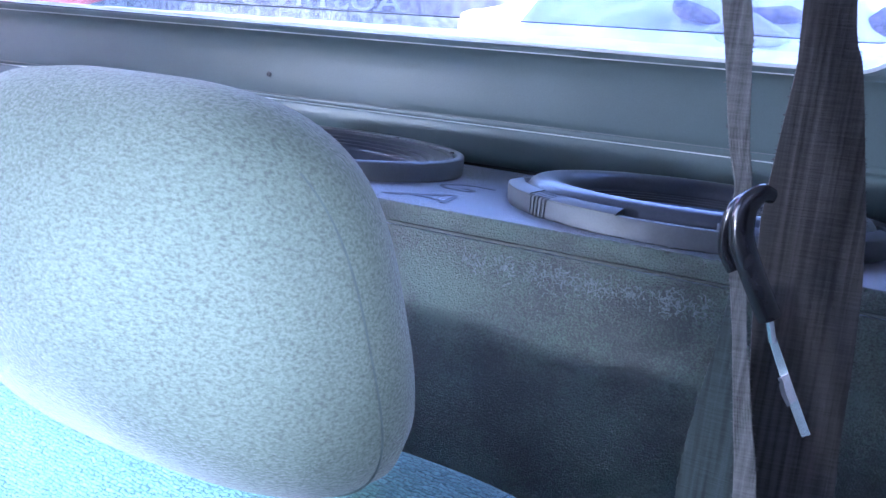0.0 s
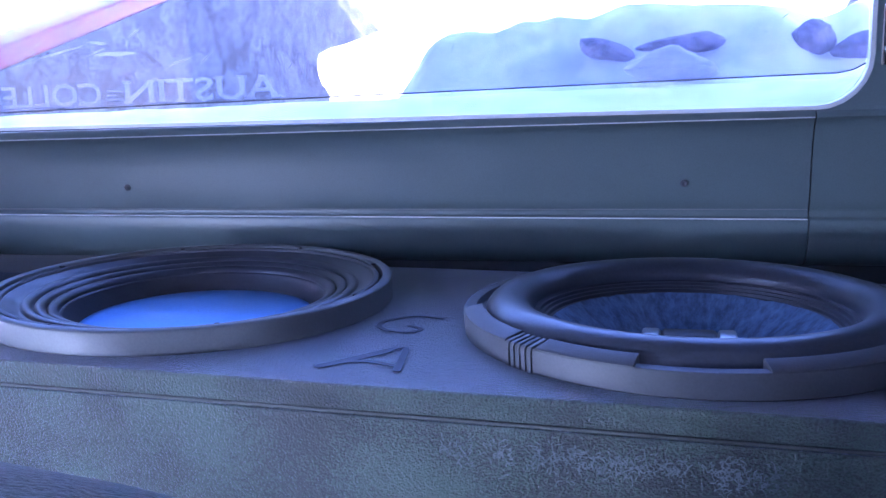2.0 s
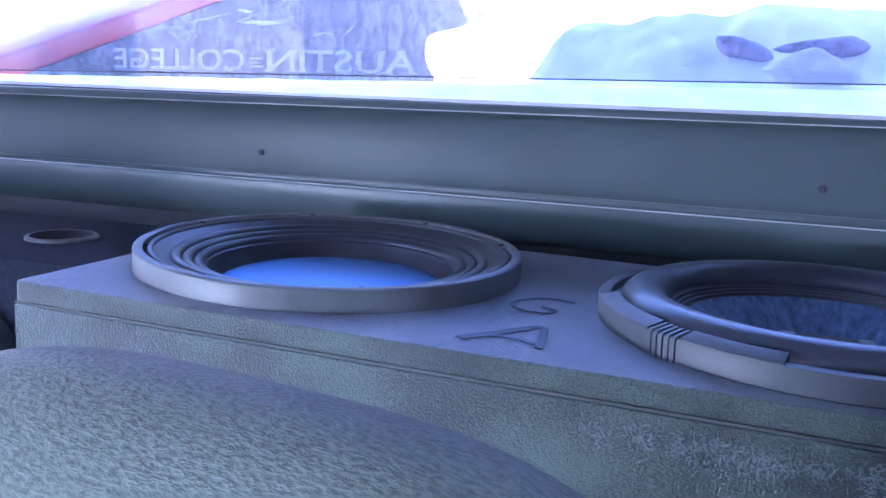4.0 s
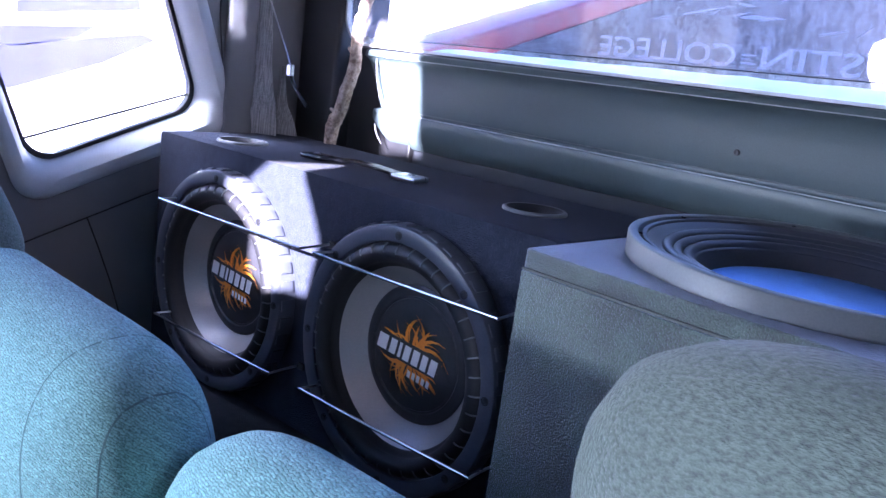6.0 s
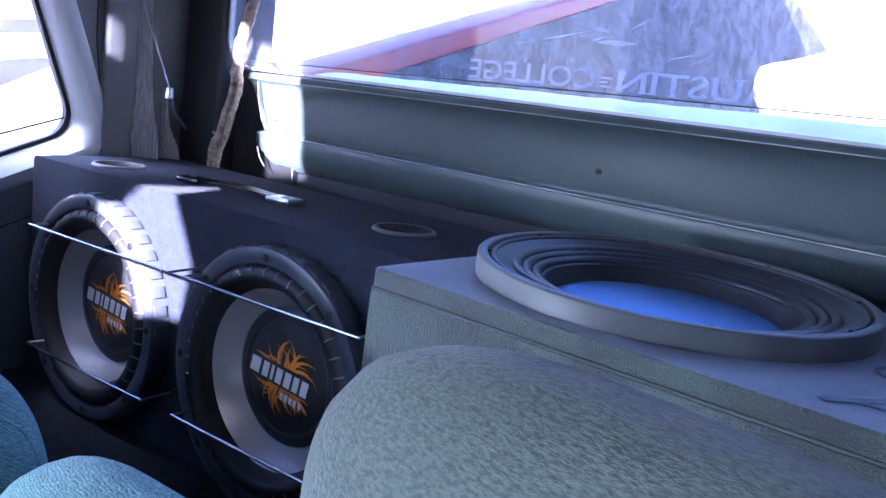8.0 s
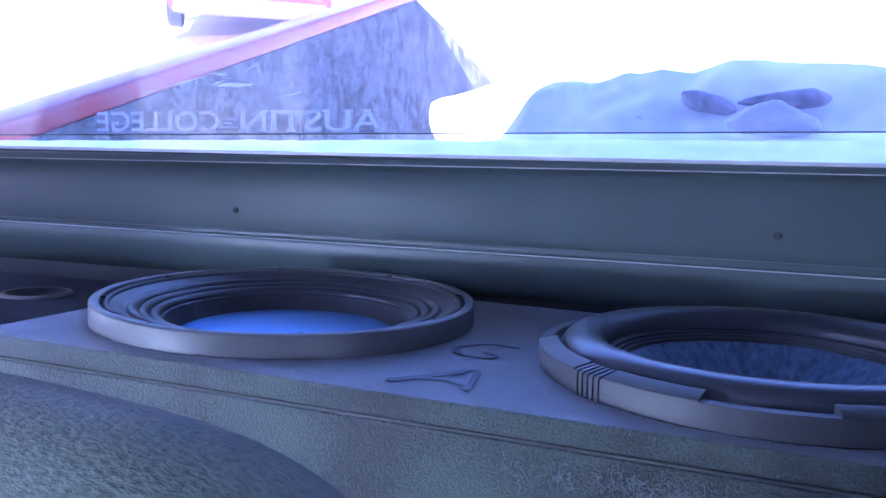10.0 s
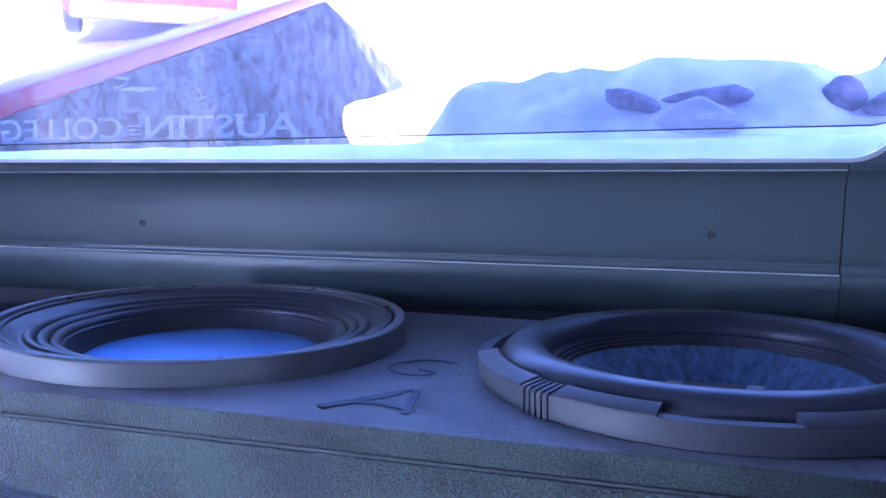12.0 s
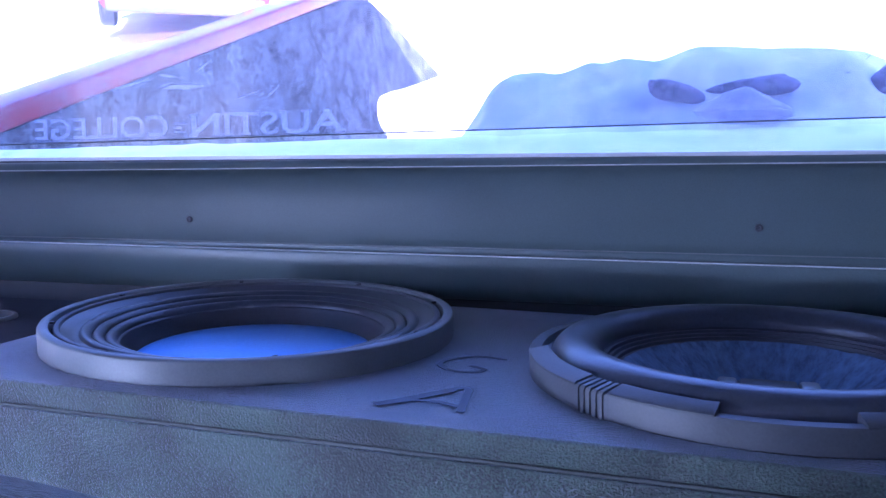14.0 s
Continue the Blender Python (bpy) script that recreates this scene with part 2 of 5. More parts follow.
BOXPAINT.node_tree.links.new(BOXPAINT.node_tree.nodes["Bump"].outputs[0], coated.inputs["Coat Normal"])
BOXEDGE = mat("worn_box_board_edge", (0.095, 0.105, 0.095), 0.6, 0, 0.4, 25, 0.4, 1300)
SCUFF = mat("pale_scuff_marks", (0.175, 0.20, 0.205), 0.8, 0, 0.3, 60, 0.3, 500)
PEN = mat("marker_pen_ink", (0.026, 0.030, 0.060), 0.5, 0, 0.3, 90)
RINGGREY = mat("grey_gasket_plastic", (0.126, 0.136, 0.142), 0.46, 0, 0.1, 30, 0.04, 600)
RINGDARK = mat("dark_ring_plastic", (0.066, 0.070, 0.080), 0.52, 0, 0.12, 30, 0.05, 600)
SURROUND = mat("black_rubber_surround", (0.038, 0.043, 0.060), 0.32, 0, 0.2, 20, 0.02, 400)
# the blue stands in for the sky's reflection on the glossy cap
CONEBLUE = mat("glossy_speaker_cone", (0.20, 0.44, 1.0), 0.40, 0.85, 0.12, 12, 0.02, 300, coat=0.25, rvar=0.04)
CONEDARK = mat("dark_speaker_cone", (0.03, 0.032, 0.045), 0.5, 0, 0.2, 20, 0.05, 400)
CONEPULP = pulp("fibrous_paper_cone", (0.045, 0.085, 0.17), (0.19, 0.33, 0.60))
CONESILVER = mat("grey_poly_cone", (0.43, 0.41, 0.40), 0.36, 0.6, 0.06, 10, 0.02, 400)
FRAMEBLACK = mat("black_stamped_frame", (0.060, 0.066, 0.086), 0.40, 0, 0.15, 30, 0.05, 500)
CAPBLACK = mat("black_dust_cap", (0.026, 0.026, 0.030), 0.42, 0, 0.2, 30)
LOGOWHITE = mat("printed_white", (0.72, 0.72, 0.74), 0.4, 0, 0.05, 40)
LOGOORANGE = mat("printed_orange", (0.75, 0.24, 0.02), 0.45, 0, 0.12, 60)
CHROME = mat("polished_steel", (0.82, 0.83, 0.85), 0.16, 1.0, 0.05, 40, 0.0)
STEEL = mat("brushed_steel", (0.5, 0.52, 0.55), 0.3, 1.0, 0.1, 60, 0.05, 500)
SEATCLOTH = fabric("teal_seat_cloth", (0.185, 0.355, 0.345), (0.275, 0.485, 0.465))
RESTCLOTH = fabric("grey_green_headrest_cloth", (0.114, 0.140, 0.116), (0.172, 0.206, 0.172), nubby=True)
CREASE = mat("headrest_crease", (0.10, 0.13, 0.125), 0.95, 0, 0.2, 60, 0.3, 500)
PIPING = mat("seam_thread", (0.11, 0.19, 0.19), 0.9, 0, 0.2, 60, 0.3, 500)
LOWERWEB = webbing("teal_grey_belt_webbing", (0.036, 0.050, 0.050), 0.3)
# darker copy of the belt webbing, with its shadow put into the colour
SHADEWEB = webbing("shaded_belt_webbing", (0.058, 0.051, 0.050), 0.15)
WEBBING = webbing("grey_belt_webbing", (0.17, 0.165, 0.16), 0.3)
# lighter copy of the webbing, sunlight on the left belt put into its colour
LITWEB = webbing("pale_sunlit_webbing", (0.34, 0.35, 0.36), 0.3)
BLACKPLASTIC = mat("glossy_black_plastic", (0.012, 0.012, 0.015), 0.22, 0, 0.2, 30, 0.03, 400)
BARK = mat("peeled_stick_bark", (0.16, 0.115, 0.085), 0.85, 0, 0.35, 60, 0.8, 220, color2=(0.56, 0.47, 0.39))
FILM = glass_mat("purple_tint_film", 0.10, 26, (0.64, 0.63, 0.74))
SNOW = mat("packed_snow", (0.68, 0.74, 0.84), 0.7, 0, 0.06, 4.5, 0.3, 26, color2=(0.88, 0.91, 0.95), lo=0.40, hi=0.58)
BEDLINER = mat("dark_bed_liner", (0.022, 0.022, 0.028), 0.75, 0, 0.4, 16, 0.8, 90, color2=(0.165, 0.165, 0.18), lo=0.42, hi=0.60)
REDPAINT = mat("red_truck_paint", (0.42, 0.045, 0.05), 0.4, 0, 0.2, 8, 0.0, 300, coat=0.3)
CARRED = mat("matt_red_car_paint", (0.33, 0.028, 0.034), 0.6, 0, 0.2, 3, 0.0, 300, 0.2)
DIRTYSNOW = mat("dirty_snow", (0.60, 0.62, 0.76), 0.8, 0, 0.2, 18, 0.5, 90)
# stone colour lifted towards purple for the haze of the glass
STONE = mat("dark_hazed_stone", (0.22, 0.21, 0.30), 0.7, 0, 0.45, 30, 0.7, 120)
GROUND = mat("sunlit_pale_gravel", (0.45, 0.43, 0.40), 0.95, 0, 0.25, 0.8, 0.6, 30)
DECAL = mat("white_window_decal", (0.50, 0.50, 0.60), 0.6, 0, 0.08, 60)
dn = DECAL.node_tree.nodes
glow_through = dn.new("ShaderNodeBsdfTranslucent")
glow_through.inputs[0].default_value = (0.70, 0.70, 0.76, 1)
blend = dn.new("ShaderNodeMixShader")
blend.inputs[0].default_value = 0.5
DECAL.node_tree.links.new(dn["Principled BSDF"].outputs[0], blend.inputs[1])
DECAL.node_tree.links.new(glow_through.outputs[0], blend.inputs[2])
see_through = dn.new("ShaderNodeBsdfTransparent")
worn = dn.new("ShaderNodeMixShader")
worn.inputs[0].default_value = 0.65
DECAL.node_tree.links.new(see_through.outputs[0], worn.inputs[1])
DECAL.node_tree.links.new(blend.outputs[0], worn.inputs[2])
DECAL.node_tree.links.new(worn.outputs[0], dn["Material Output"].inputs[0])
FARBLUE = mat("blue_siding", (0.055, 0.054, 0.105), 0.7, 0, 0.25, 2, 0.2, 30)
WHITEWALL = mat("white_siding", (0.78, 0.78, 0.78), 0.7, 0, 0.05, 2, 0.1, 30)
REARGLASS = glass_mat("dirty_rear_glass", 0.06, 14)
SIDEGLASS = glass_mat("side_glass", 0.03, 10)


# ---- helpers of this scene ----
def finish(name, bm, material, smooth=True):
    me = bpy.data.meshes.new(name)
    bmesh.ops.recalc_face_normals(bm, faces=bm.faces)
    bm.to_mesh(me)
    bm.free()
    me.materials.append(material)
    for p in me.polygons:
        p.use_smooth = smooth
    if smooth:
        me.set_sharp_from_angle(angle=radians(38))
    return me


def part(name, bm, material, parent, label="", smooth=True):
    ob = new(name, finish(name, bm, material, smooth))
    ob.parent = parent
    if label:
        ob["label"] = label
    return ob


def single(name, bm, material, label, category, kind="", group="", smooth=True, at=None):
    ob = new(name, finish(name, bm, material, smooth))
    if at:
        ob.matrix_world = at
    return tagged(ob, label, category, group, kind)


def thing(name, m, label, category, group="", kind=""):
    ob = new(name)
    ob.empty_display_size = 0.05
    ob.matrix_world = m
    return tagged(ob, label, category, group, kind)


def box(bm, x0, x1, y0, y1, z0, z1, bevel=0.0, seg=2):
    vs = [bm.verts.new((x, y, z)) for x in (x0, x1) for y in (y0, y1) for z in (z0, z1)]
    fs = [bm.faces.new([vs[i] for i in q]) for q in
          ((0, 1, 3, 2), (4, 6, 7, 5), (0, 4, 5, 1), (2, 3, 7, 6), (0, 2, 6, 4), (1, 5, 7, 3))]
    if bevel:
        es = list({e for f in fs for e in f.edges})
        bmesh.ops.bevel(bm, geom=es, offset=bevel, segments=seg, profile=0.5, affect="EDGES")
    return bm


def lathe(bm, prof, seg=96, a0=0.0, a1=360.0, closed=False, wob=None):
    """Turn (r, z) pairs round the z axis; closed joins the last pair to the first."""
    full = abs(a1 - a0) >= 359.9
    cnt = seg if full else seg + 1
    rows = []
    for i in range(cnt):
        a = radians(a0 + (a1 - a0) * i / seg)
        rows.append([bm.verts.new((r * math.cos(a), r * math.sin(a), z + (wob(a, r) if wob else 0))) for r, z in prof])
    k = len(prof)
    for i in range(seg):
        p, q = rows[i], rows[(i + 1) % cnt]
        for j in range(k if closed else k - 1):
            j2 = (j + 1) % k
            bm.faces.new((p[j], q[j], q[j2], p[j2]))
    if not full and closed:
        bm.faces.new(rows[0])
        bm.faces.new(rows[-1])
    return bm


def tube(bm, pts, rad, seg=10, cap=True, rads=None):
    """Round tube along points."""
    pts = [Vector(p) for p in pts]
    rows = []
    side = None
    for i, p in enumerate(pts):
        d = (pts[min(i + 1, len(pts) - 1)] - pts[max(i - 1, 0)]).normalized()
        if side is None:
            side = d.orthogonal().normalized()
        side = (side - d * side.dot(d)).normalized()
        up = d.cross(side)
        r = rads[i] if rads else rad
        rows.append([bm.verts.new(p + (side * math.cos(a) + up * math.sin(a)) * r) for a in (2 * math.pi * k / seg for k in range(seg))])
    for p, q in zip(rows, rows[1:]):
        for k in range(seg):
            bm.faces.new((p[k], p[(k + 1) % seg], q[(k + 1) % seg], q[k]))
    if cap:
        bm.faces.new(rows[0])
        bm.faces.new(rows[-1])
    return bm


# cross-section of woven webbing: ribs along its length on both faces
RIBBED = [(-1 + k / 7, -1 - 0.30 * (k % 2)) for k in range(15)] + [(1 - k / 7, 1 + 0.30 * (k % 2)) for k in range(15)]


def strap(bm, pts, widths, normal, thick=0.0012):
    """Flat webbing along points; widths one a point; normal: the way its face looks at each point."""
    pts = [Vector(p) for p in pts]
    rows = []
    for i, p in enumerate(pts):
        d = (pts[min(i + 1, len(pts) - 1)] - pts[max(i - 1, 0)]).normalized()
        nn = Vector(normal[i] if isinstance(normal[0], (tuple, list)) else normal)
        side = d.cross(nn).normalized()
        nv = side.cross(d).normalized()
        if isinstance(widths, (list, tuple)):
            f = i / max(1, len(pts) - 1) * (len(widths) - 1)
            k0 = min(int(f), len(widths) - 2)
            w = widths[k0] + (widths[k0 + 1] - widths[k0]) * (f - k0)
        else:
            w = widths
        row = []
        for s, t in RIBBED:
            row.append(bm.verts.new(p + side * s * w / 2 + nv * t * thick))
        rows.append(row)
    k = len(rows[0])
    for p, q in zip(rows, rows[1:]):
        for j in range(k):
            bm.faces.new((p[j], p[(j + 1) % k], q[(j + 1) % k], q[j]))
    bm.faces.new(rows[0])
    bm.faces.new(rows[-1])
    return bm


def smooth_path(pts, n=6):
    """Catmull-Rom through the points."""
    P = [Vector(p) for p in pts]
    P = [P[0] * 2 - P[1]] + P + [P[-1] * 2 - P[-2]]
    out = []
    for i in range(1, len(P) - 2):
        a, b, c, d = P[i - 1:i + 3]
        for k in range(n):
            t = k / n
            out.append(0.5 * (2 * b + (c - a) * t + (2 * a - 5 * b + 4 * c - d) * t * t + (3 * b - a - 3 * c + d) * t ** 3))
    out.append(P[-2])
    return out


def rounded(w0, w1, h0, h1, r, seg=6):
    """Rounded rectangle as a loop of (a, b)."""
    out = []
    for cx, cy, s in ((w1 - r, h1 - r, 0), (w0 + r, h1 - r, 90), (w0 + r, h0 + r, 180), (w1 - r, h0 + r, 270)):
        for i in range(seg + 1):
            a = radians(s + 90 * i / seg)
            out.append((cx + r * math.cos(a), cy + r * math.sin(a)))
    return out


def plate(bm, outer, holes, place, thick):
    """A sheet with holes, outer and holes as loops of (a, b); place(a, b, d) gives the point at depth d."""
    for d in (0.0, thick):
        es = []
        for loop in (outer, *holes):
            vs = [bm.verts.new(place(a, b, d)) for a, b in loop]
            es += [bm.edges.new((vs[i], vs[(i + 1) % len(vs)])) for i in range(len(vs))]
        bmesh.ops.triangle_fill(bm, edges=es, use_beauty=True, use_dissolve=False)
    for loop in (outer, *holes):
        band(bm, loop, loop, lambda a, b: place(a, b, 0.0), lambda a, b: place(a, b, thick))
    bmesh.ops.remove_doubles(bm, verts=bm.verts, dist=1e-6)
    return bm


def band(bm, la, lb, pa, pb):
    """Joins two loops of the same count by a strip."""
    va = [bm.verts.new(pa(*p)) for p in la]
    vb = [bm.verts.new(pb(*p)) for p in lb]
    for i in range(len(va)):
        j = (i + 1) % len(va)
        bm.faces.new((va[i], va[j], vb[j], vb[i]))
    return bm


def cushion(bm, w, d, h, n=3.2, m=3.0, seg=64, rows=22, taper=0.0, lump=0.0, seed=0):
    """Padded block: superellipse outline in xz (half sizes w, h), domed in y (half depth d)."""
    def outline(a):
        c, s = math.cos(a), math.sin(a)
        x = w * math.copysign(abs(c) ** (2 / n), c)
        z = h * math.copysign(abs(s) ** (2 / n), s)
        return x * (1 - taper * (z / h)), z
    loops = []
    for i in range(1, rows):
        t = -1 + 2 * i / rows
        t = math.copysign(abs(t) ** 0.6, t) if t else 0.0
        s = (1 - abs(t) ** m) ** (1 / m)
        row = []
        for k in range(seg):
            x, z = outline(2 * math.pi * k / seg)
            p = Vector((x * s, d * t, z * s))
            if lump:
                p += p.normalized() * lump * noise.noise(Vector((p.x * 9 + seed, p.y * 9, p.z * 9)))
            row.append(bm.verts.new(p))
        loops.append(row)
    for p, q in zip(loops, loops[1:]):
        for k in range(seg):
            bm.faces.new((p[k], p[(k + 1) % seg], q[(k + 1) % seg], q[k]))
    for row, y in ((loops[0], -d), (loops[-1], d)):
        ring = row
        for f in (0.75, 0.5, 0.25):
            nxt = [bm.verts.new((v.co.x * f, v.co.y + (y - v.co.y) * (1 - f * f), v.co.z * f)) for v in row]
            for k in range(seg):
                bm.faces.new((ring[k], ring[(k + 1) % seg], nxt[(k + 1) % seg], nxt[k]))
            ring = nxt
        c = bm.verts.new((0, y, 0))
        for k in range(seg):
            bm.faces.new((ring[k], ring[(k + 1) % seg], c))
    return outline


# ---- the cab ----
FLOOR = 0.10
XL, XR = -1.03, 0.62          # side walls, inner faces
YB = 2.005                    # back wall, inner face
ROOF = 1.42
PITCH = radians(20.2)         # the cab's glass leans with the truck's stance

bm = bmesh.new()
box(bm, XL - 0.1, XR + 0.1, -0.7, YB + 0.05, FLOOR - 0.05, FLOOR, 0.0)
single("floor", bm, FLOORCARPET, "dark carpeted cab floor", "floor", "structure", smooth=False)
bm = bmesh.new()
plate(bm, rounded(XL - 0.1, XR + 0.1, 0.15, YB + 0.06, 0.03), [], lambda a, b, d: (a, b, ROOF + d), 0.05)
single("ceiling", bm, HEADLINER, "grey cloth headliner", "ceiling", "structure", smooth=False)
# unseen roof block, made tall to keep the sun off the bed side
bm = bmesh.new()
box(bm, XL - 0.08, XR + 0.08, 0.17, YB + 0.05, ROOF + 0.051, ROOF + 0.56, 0.09, 4)
single("shading_roof", bm, REDPAINT, "unseen tall red roof block added to shade the truck bed", "roof", "structure")


def quarter(u, v):
    """Rear side window: u along its sill, v up its edge, to (y, z)."""
    c, s = math.cos(PITCH), math.sin(PITCH)
    return 1.5126 + u * c - v * s, 0.363 + u * s + v * c


def side_wall(name, x, out, holes=True):
    win = [quarter(u, v) for u, v in rounded(-0.018, 0.290, -0.018, 0.40, 0.055)]
    front = rounded(0.32, 1.17, 0.46, 1.03, 0.05)
    bm = bmesh.new()
    plate(bm, [(-0.7, FLOOR), (YB + 0.03, FLOOR), (YB + 0.03, ROOF), (0.25, ROOF), (-0.7, 0.55)], [win, front] if holes else [],
          lambda a, b, d: (x + out * d, a, b), 0.045)
    return single(name, bm, GREYTRIM, "grey plastic cab side trim with window openings", "wall", "structure")


side_wall("wall_left", XL, -1)
side_wall("wall_right", XR, 1, False)
# unseen window added on the solid wall to go with the fill lamp
pw = thing("lamp_window", pose(XR, 0.68, 0.72), "unseen window added on the closed wall behind the fill lamp", "window", kind="structure")
bm = bmesh.new()
plate(bm, rounded(-0.36, 0.36, -0.24, 0.28, 0.05), [rounded(-0.34, 0.34, -0.22, 0.26, 0.04)], lambda a, b, d: (-0.001 - d, a, b), 0.006)
part("window_frame", bm, RUBBER, pw)
bm = bmesh.new()
plate(bm, rounded(-0.338, 0.338, -0.218, 0.258, 0.039), [], lambda a, b, d: (-0.001 - d, a, b), 0.003)
part("pane", bm, SIDEGLASS, pw)

# unseen front wall; its holes are cut to shape the sun patches inside
bm = bmesh.new()
plate(bm, [(XL - 0.05, FLOOR), (XR + 0.05, FLOOR), (XR + 0.05, ROOF), (XL - 0.05, ROOF)],
      [[(-0.050, 1.064), (0.030, 1.108), (0.022, 1.062), (0.042, 1.027), (0.062, 0.990), (0.052, 0.946), (0.046, 0.907), (0.006, 0.902), (-0.050, 0.884), (-0.100, 0.905),
        (-0.105, 0.955), (-0.132, 1.013), (-0.095, 1.030)],
       [(-0.036, 1.172), (0.058, 1.186), (0.056, 1.250), (0.046, 1.36), (-0.110, 1.38), (-0.105, 1.335), (-0.052, 1.300)],
       [(-0.290, 1.262), (-0.278, 1.222), (-0.272, 1.225), (-0.274, 1.330), (-0.284, 1.322), (-0.291, 1.300)]],
      lambda a, b, d: (a, 0.15 + d, b), 0.03)
single("wall_front", bm, GREYTRIM, "unseen grey front wall with holes cut to shape the sun patches", "wall", "structure", smooth=False)

# back wall with its window opening
WX0, WX1, WZ0, WZ1 = -0.925, 0.488, 0.5835, 1.02
GLASS = 1.9405                # inner face of the rear glass
bm = bmesh.new()
plate(bm, [(XL - 0.05, FLOOR), (XR + 0.05, FLOOR), (XR + 0.05, ROOF), (XL - 0.05, ROOF)],
      [rounded(WX0 - 0.001, WX1 + 0.035, WZ0 - 0.001, WZ1 + 0.001, 0.046)], lambda a, b, d: (a, YB - 0.03 + d, b), 0.05)
single("wall_back", bm, DARKTRIM, "dark plastic cab back wall round the window", "wall", "structure", smooth=False)


def ring_strip(bm, loop_fn, place, w0, w1, d0, d1):
    """Frame between two rounded loops, with depth."""
    a, b = loop_fn(w0), loop_fn(w1)
    band(bm, a, b, lambda p, q: place(p, q, d0), lambda p, q: place(p, q, d0))
    band(bm, b, b, lambda p, q: place(p, q, d0), lambda p, q: place(p, q, d1))
    band(bm, b, a, lambda p, q: place(p, q, d1), lambda p, q: place(p, q, d1))
    band(bm, a, a, lambda p, q: place(p, q, d1), lambda p, q: place(p, q, d0))
    bmesh.ops.remove_doubles(bm, verts=bm.verts, dist=1e-6)
    return bm


# rear window: clear glass with an old purple tint film that stops short of its lower edge
def film_edge(x):
    return 0.6068 + 0.0138 * x


win = thing("window_1", pose(0, 0, 0), "wide dirty rear cab window with rounded corners and purple tint film", "window", kind="structure")
bm = bmesh.new()
plate(bm, rounded(WX0 + 0.002, WX1 - 0.002, WZ0 + 0.002, WZ1 - 0.002, 0.044), [], lambda a, b, d: (a, GLASS + d, b), 0.004)
pane = part("pane", bm, REARGLASS, win, "clear glass with dried water marks", smooth=False)
pane.visible_shadow = False
bm = bmesh.new()
edge = [(WX0 + 0.006, film_edge(WX0)), (-0.3, film_edge(-0.3)), (0.2, film_edge(0.2)), (0.462, film_edge(0.462)), (0.474, film_edge(0.474) + 0.0022), (0.4835, 0.6205), (0.4845, 0.64), (0.4845, WZ1 - 0.006), (WX0 + 0.006, WZ1 - 0.006)]
vs = [bm.verts.new((x, GLASS - 0.0012, z)) for x, z in edge]
bm.faces.new(vs)
film = part("tint_film", bm, FILM, win, "scratched purple tint film", smooth=False)
film.visible_shadow = False
bm = bmesh.new()
tube(bm, [(x, GLASS - 0.0016, z) for x, z in edge[:6]], 0.0007, 6)
part("film_edge", bm, RINGDARK, win, "dark curled edge of the film")
bm = bmesh.new()
ring_strip(bm, lambda o: rounded(WX0 - o, WX1 + o, WZ0 - o, WZ1 + o, 0.044 + o),
           lambda a, b, d: (a, d, b), -0.0015, 0.0022, 1.9352, 1.9455)
part("gasket", bm, PALETRIM, win, "pale grey window gasket")

# rear side windows
for side, x, out, nm in ((-1, XL, -1, "window_2"),):
    w2 = thing(nm, pose(0, 0, 0), "small rear side window in a deep moulded frame", "window", kind="structure")
    bm = bmesh.new()
    lp = lambda o: [quarter(u, v) for u, v in rounded(o, 0.272 - o, o, 0.382 - o, 0.040)]
    plate(bm, lp(0.0), [], lambda a, b, d: (x + out * (0.036 + d), a, b), 0.004)
    pn = part("pane", bm, SIDEGLASS, w2, smooth=False)
    pn.visible_shadow = False
    bm = bmesh.new()
    bm.faces.new([bm.verts.new((x + out * 0.0352, *quarter(u, v))) for u, v in ((0.003, 0.039), (0.269, 0.023), (0.269, 0.379), (0.003, 0.379))])
    sf = part("tint_film", bm, FILM, w2, "purple tint film", smooth=False)
    sf.visible_shadow = False
    bm = bmesh.new()
    prof = ((-0.040, -0.003), (-0.037, -0.008), (-0.030, -0.012), (-0.019, -0.010), (-0.008, 0.004), (-0.001, 0.030), (0.0, 0.040))
    for (o1, d1), (o2, d2) in zip(prof, prof[1:]):
        band(bm, lp(o1), lp(o2), lambda a, b: (x + out * d1, a, b), lambda a, b: (x + out * d2, a, b))
    bmesh.ops.remove_doubles(bm, verts=bm.verts, dist=1e-6)
    part("window_frame", bm, PALETRIM, w2, "smooth grey moulded frame")
    bm = bmesh.new()
    ring_strip(bm, lp, lambda a, b, d: (x + out * d, a, b), -0.002, 0.005, 0.030, 0.042)
    part("gasket", bm, RUBBER, w2, "black rubber seal")
    bm = bmesh.new()
    a, b = quarter(0.003, 0.039), quarter(0.269, 0.023)
    tube(bm, [(x + out * 0.0345, *a), (x + out * 0.0345, *b)], 0.0017, 6)
    part("film_edge", bm, RUBBER, w2, "dark lower edge of the film")

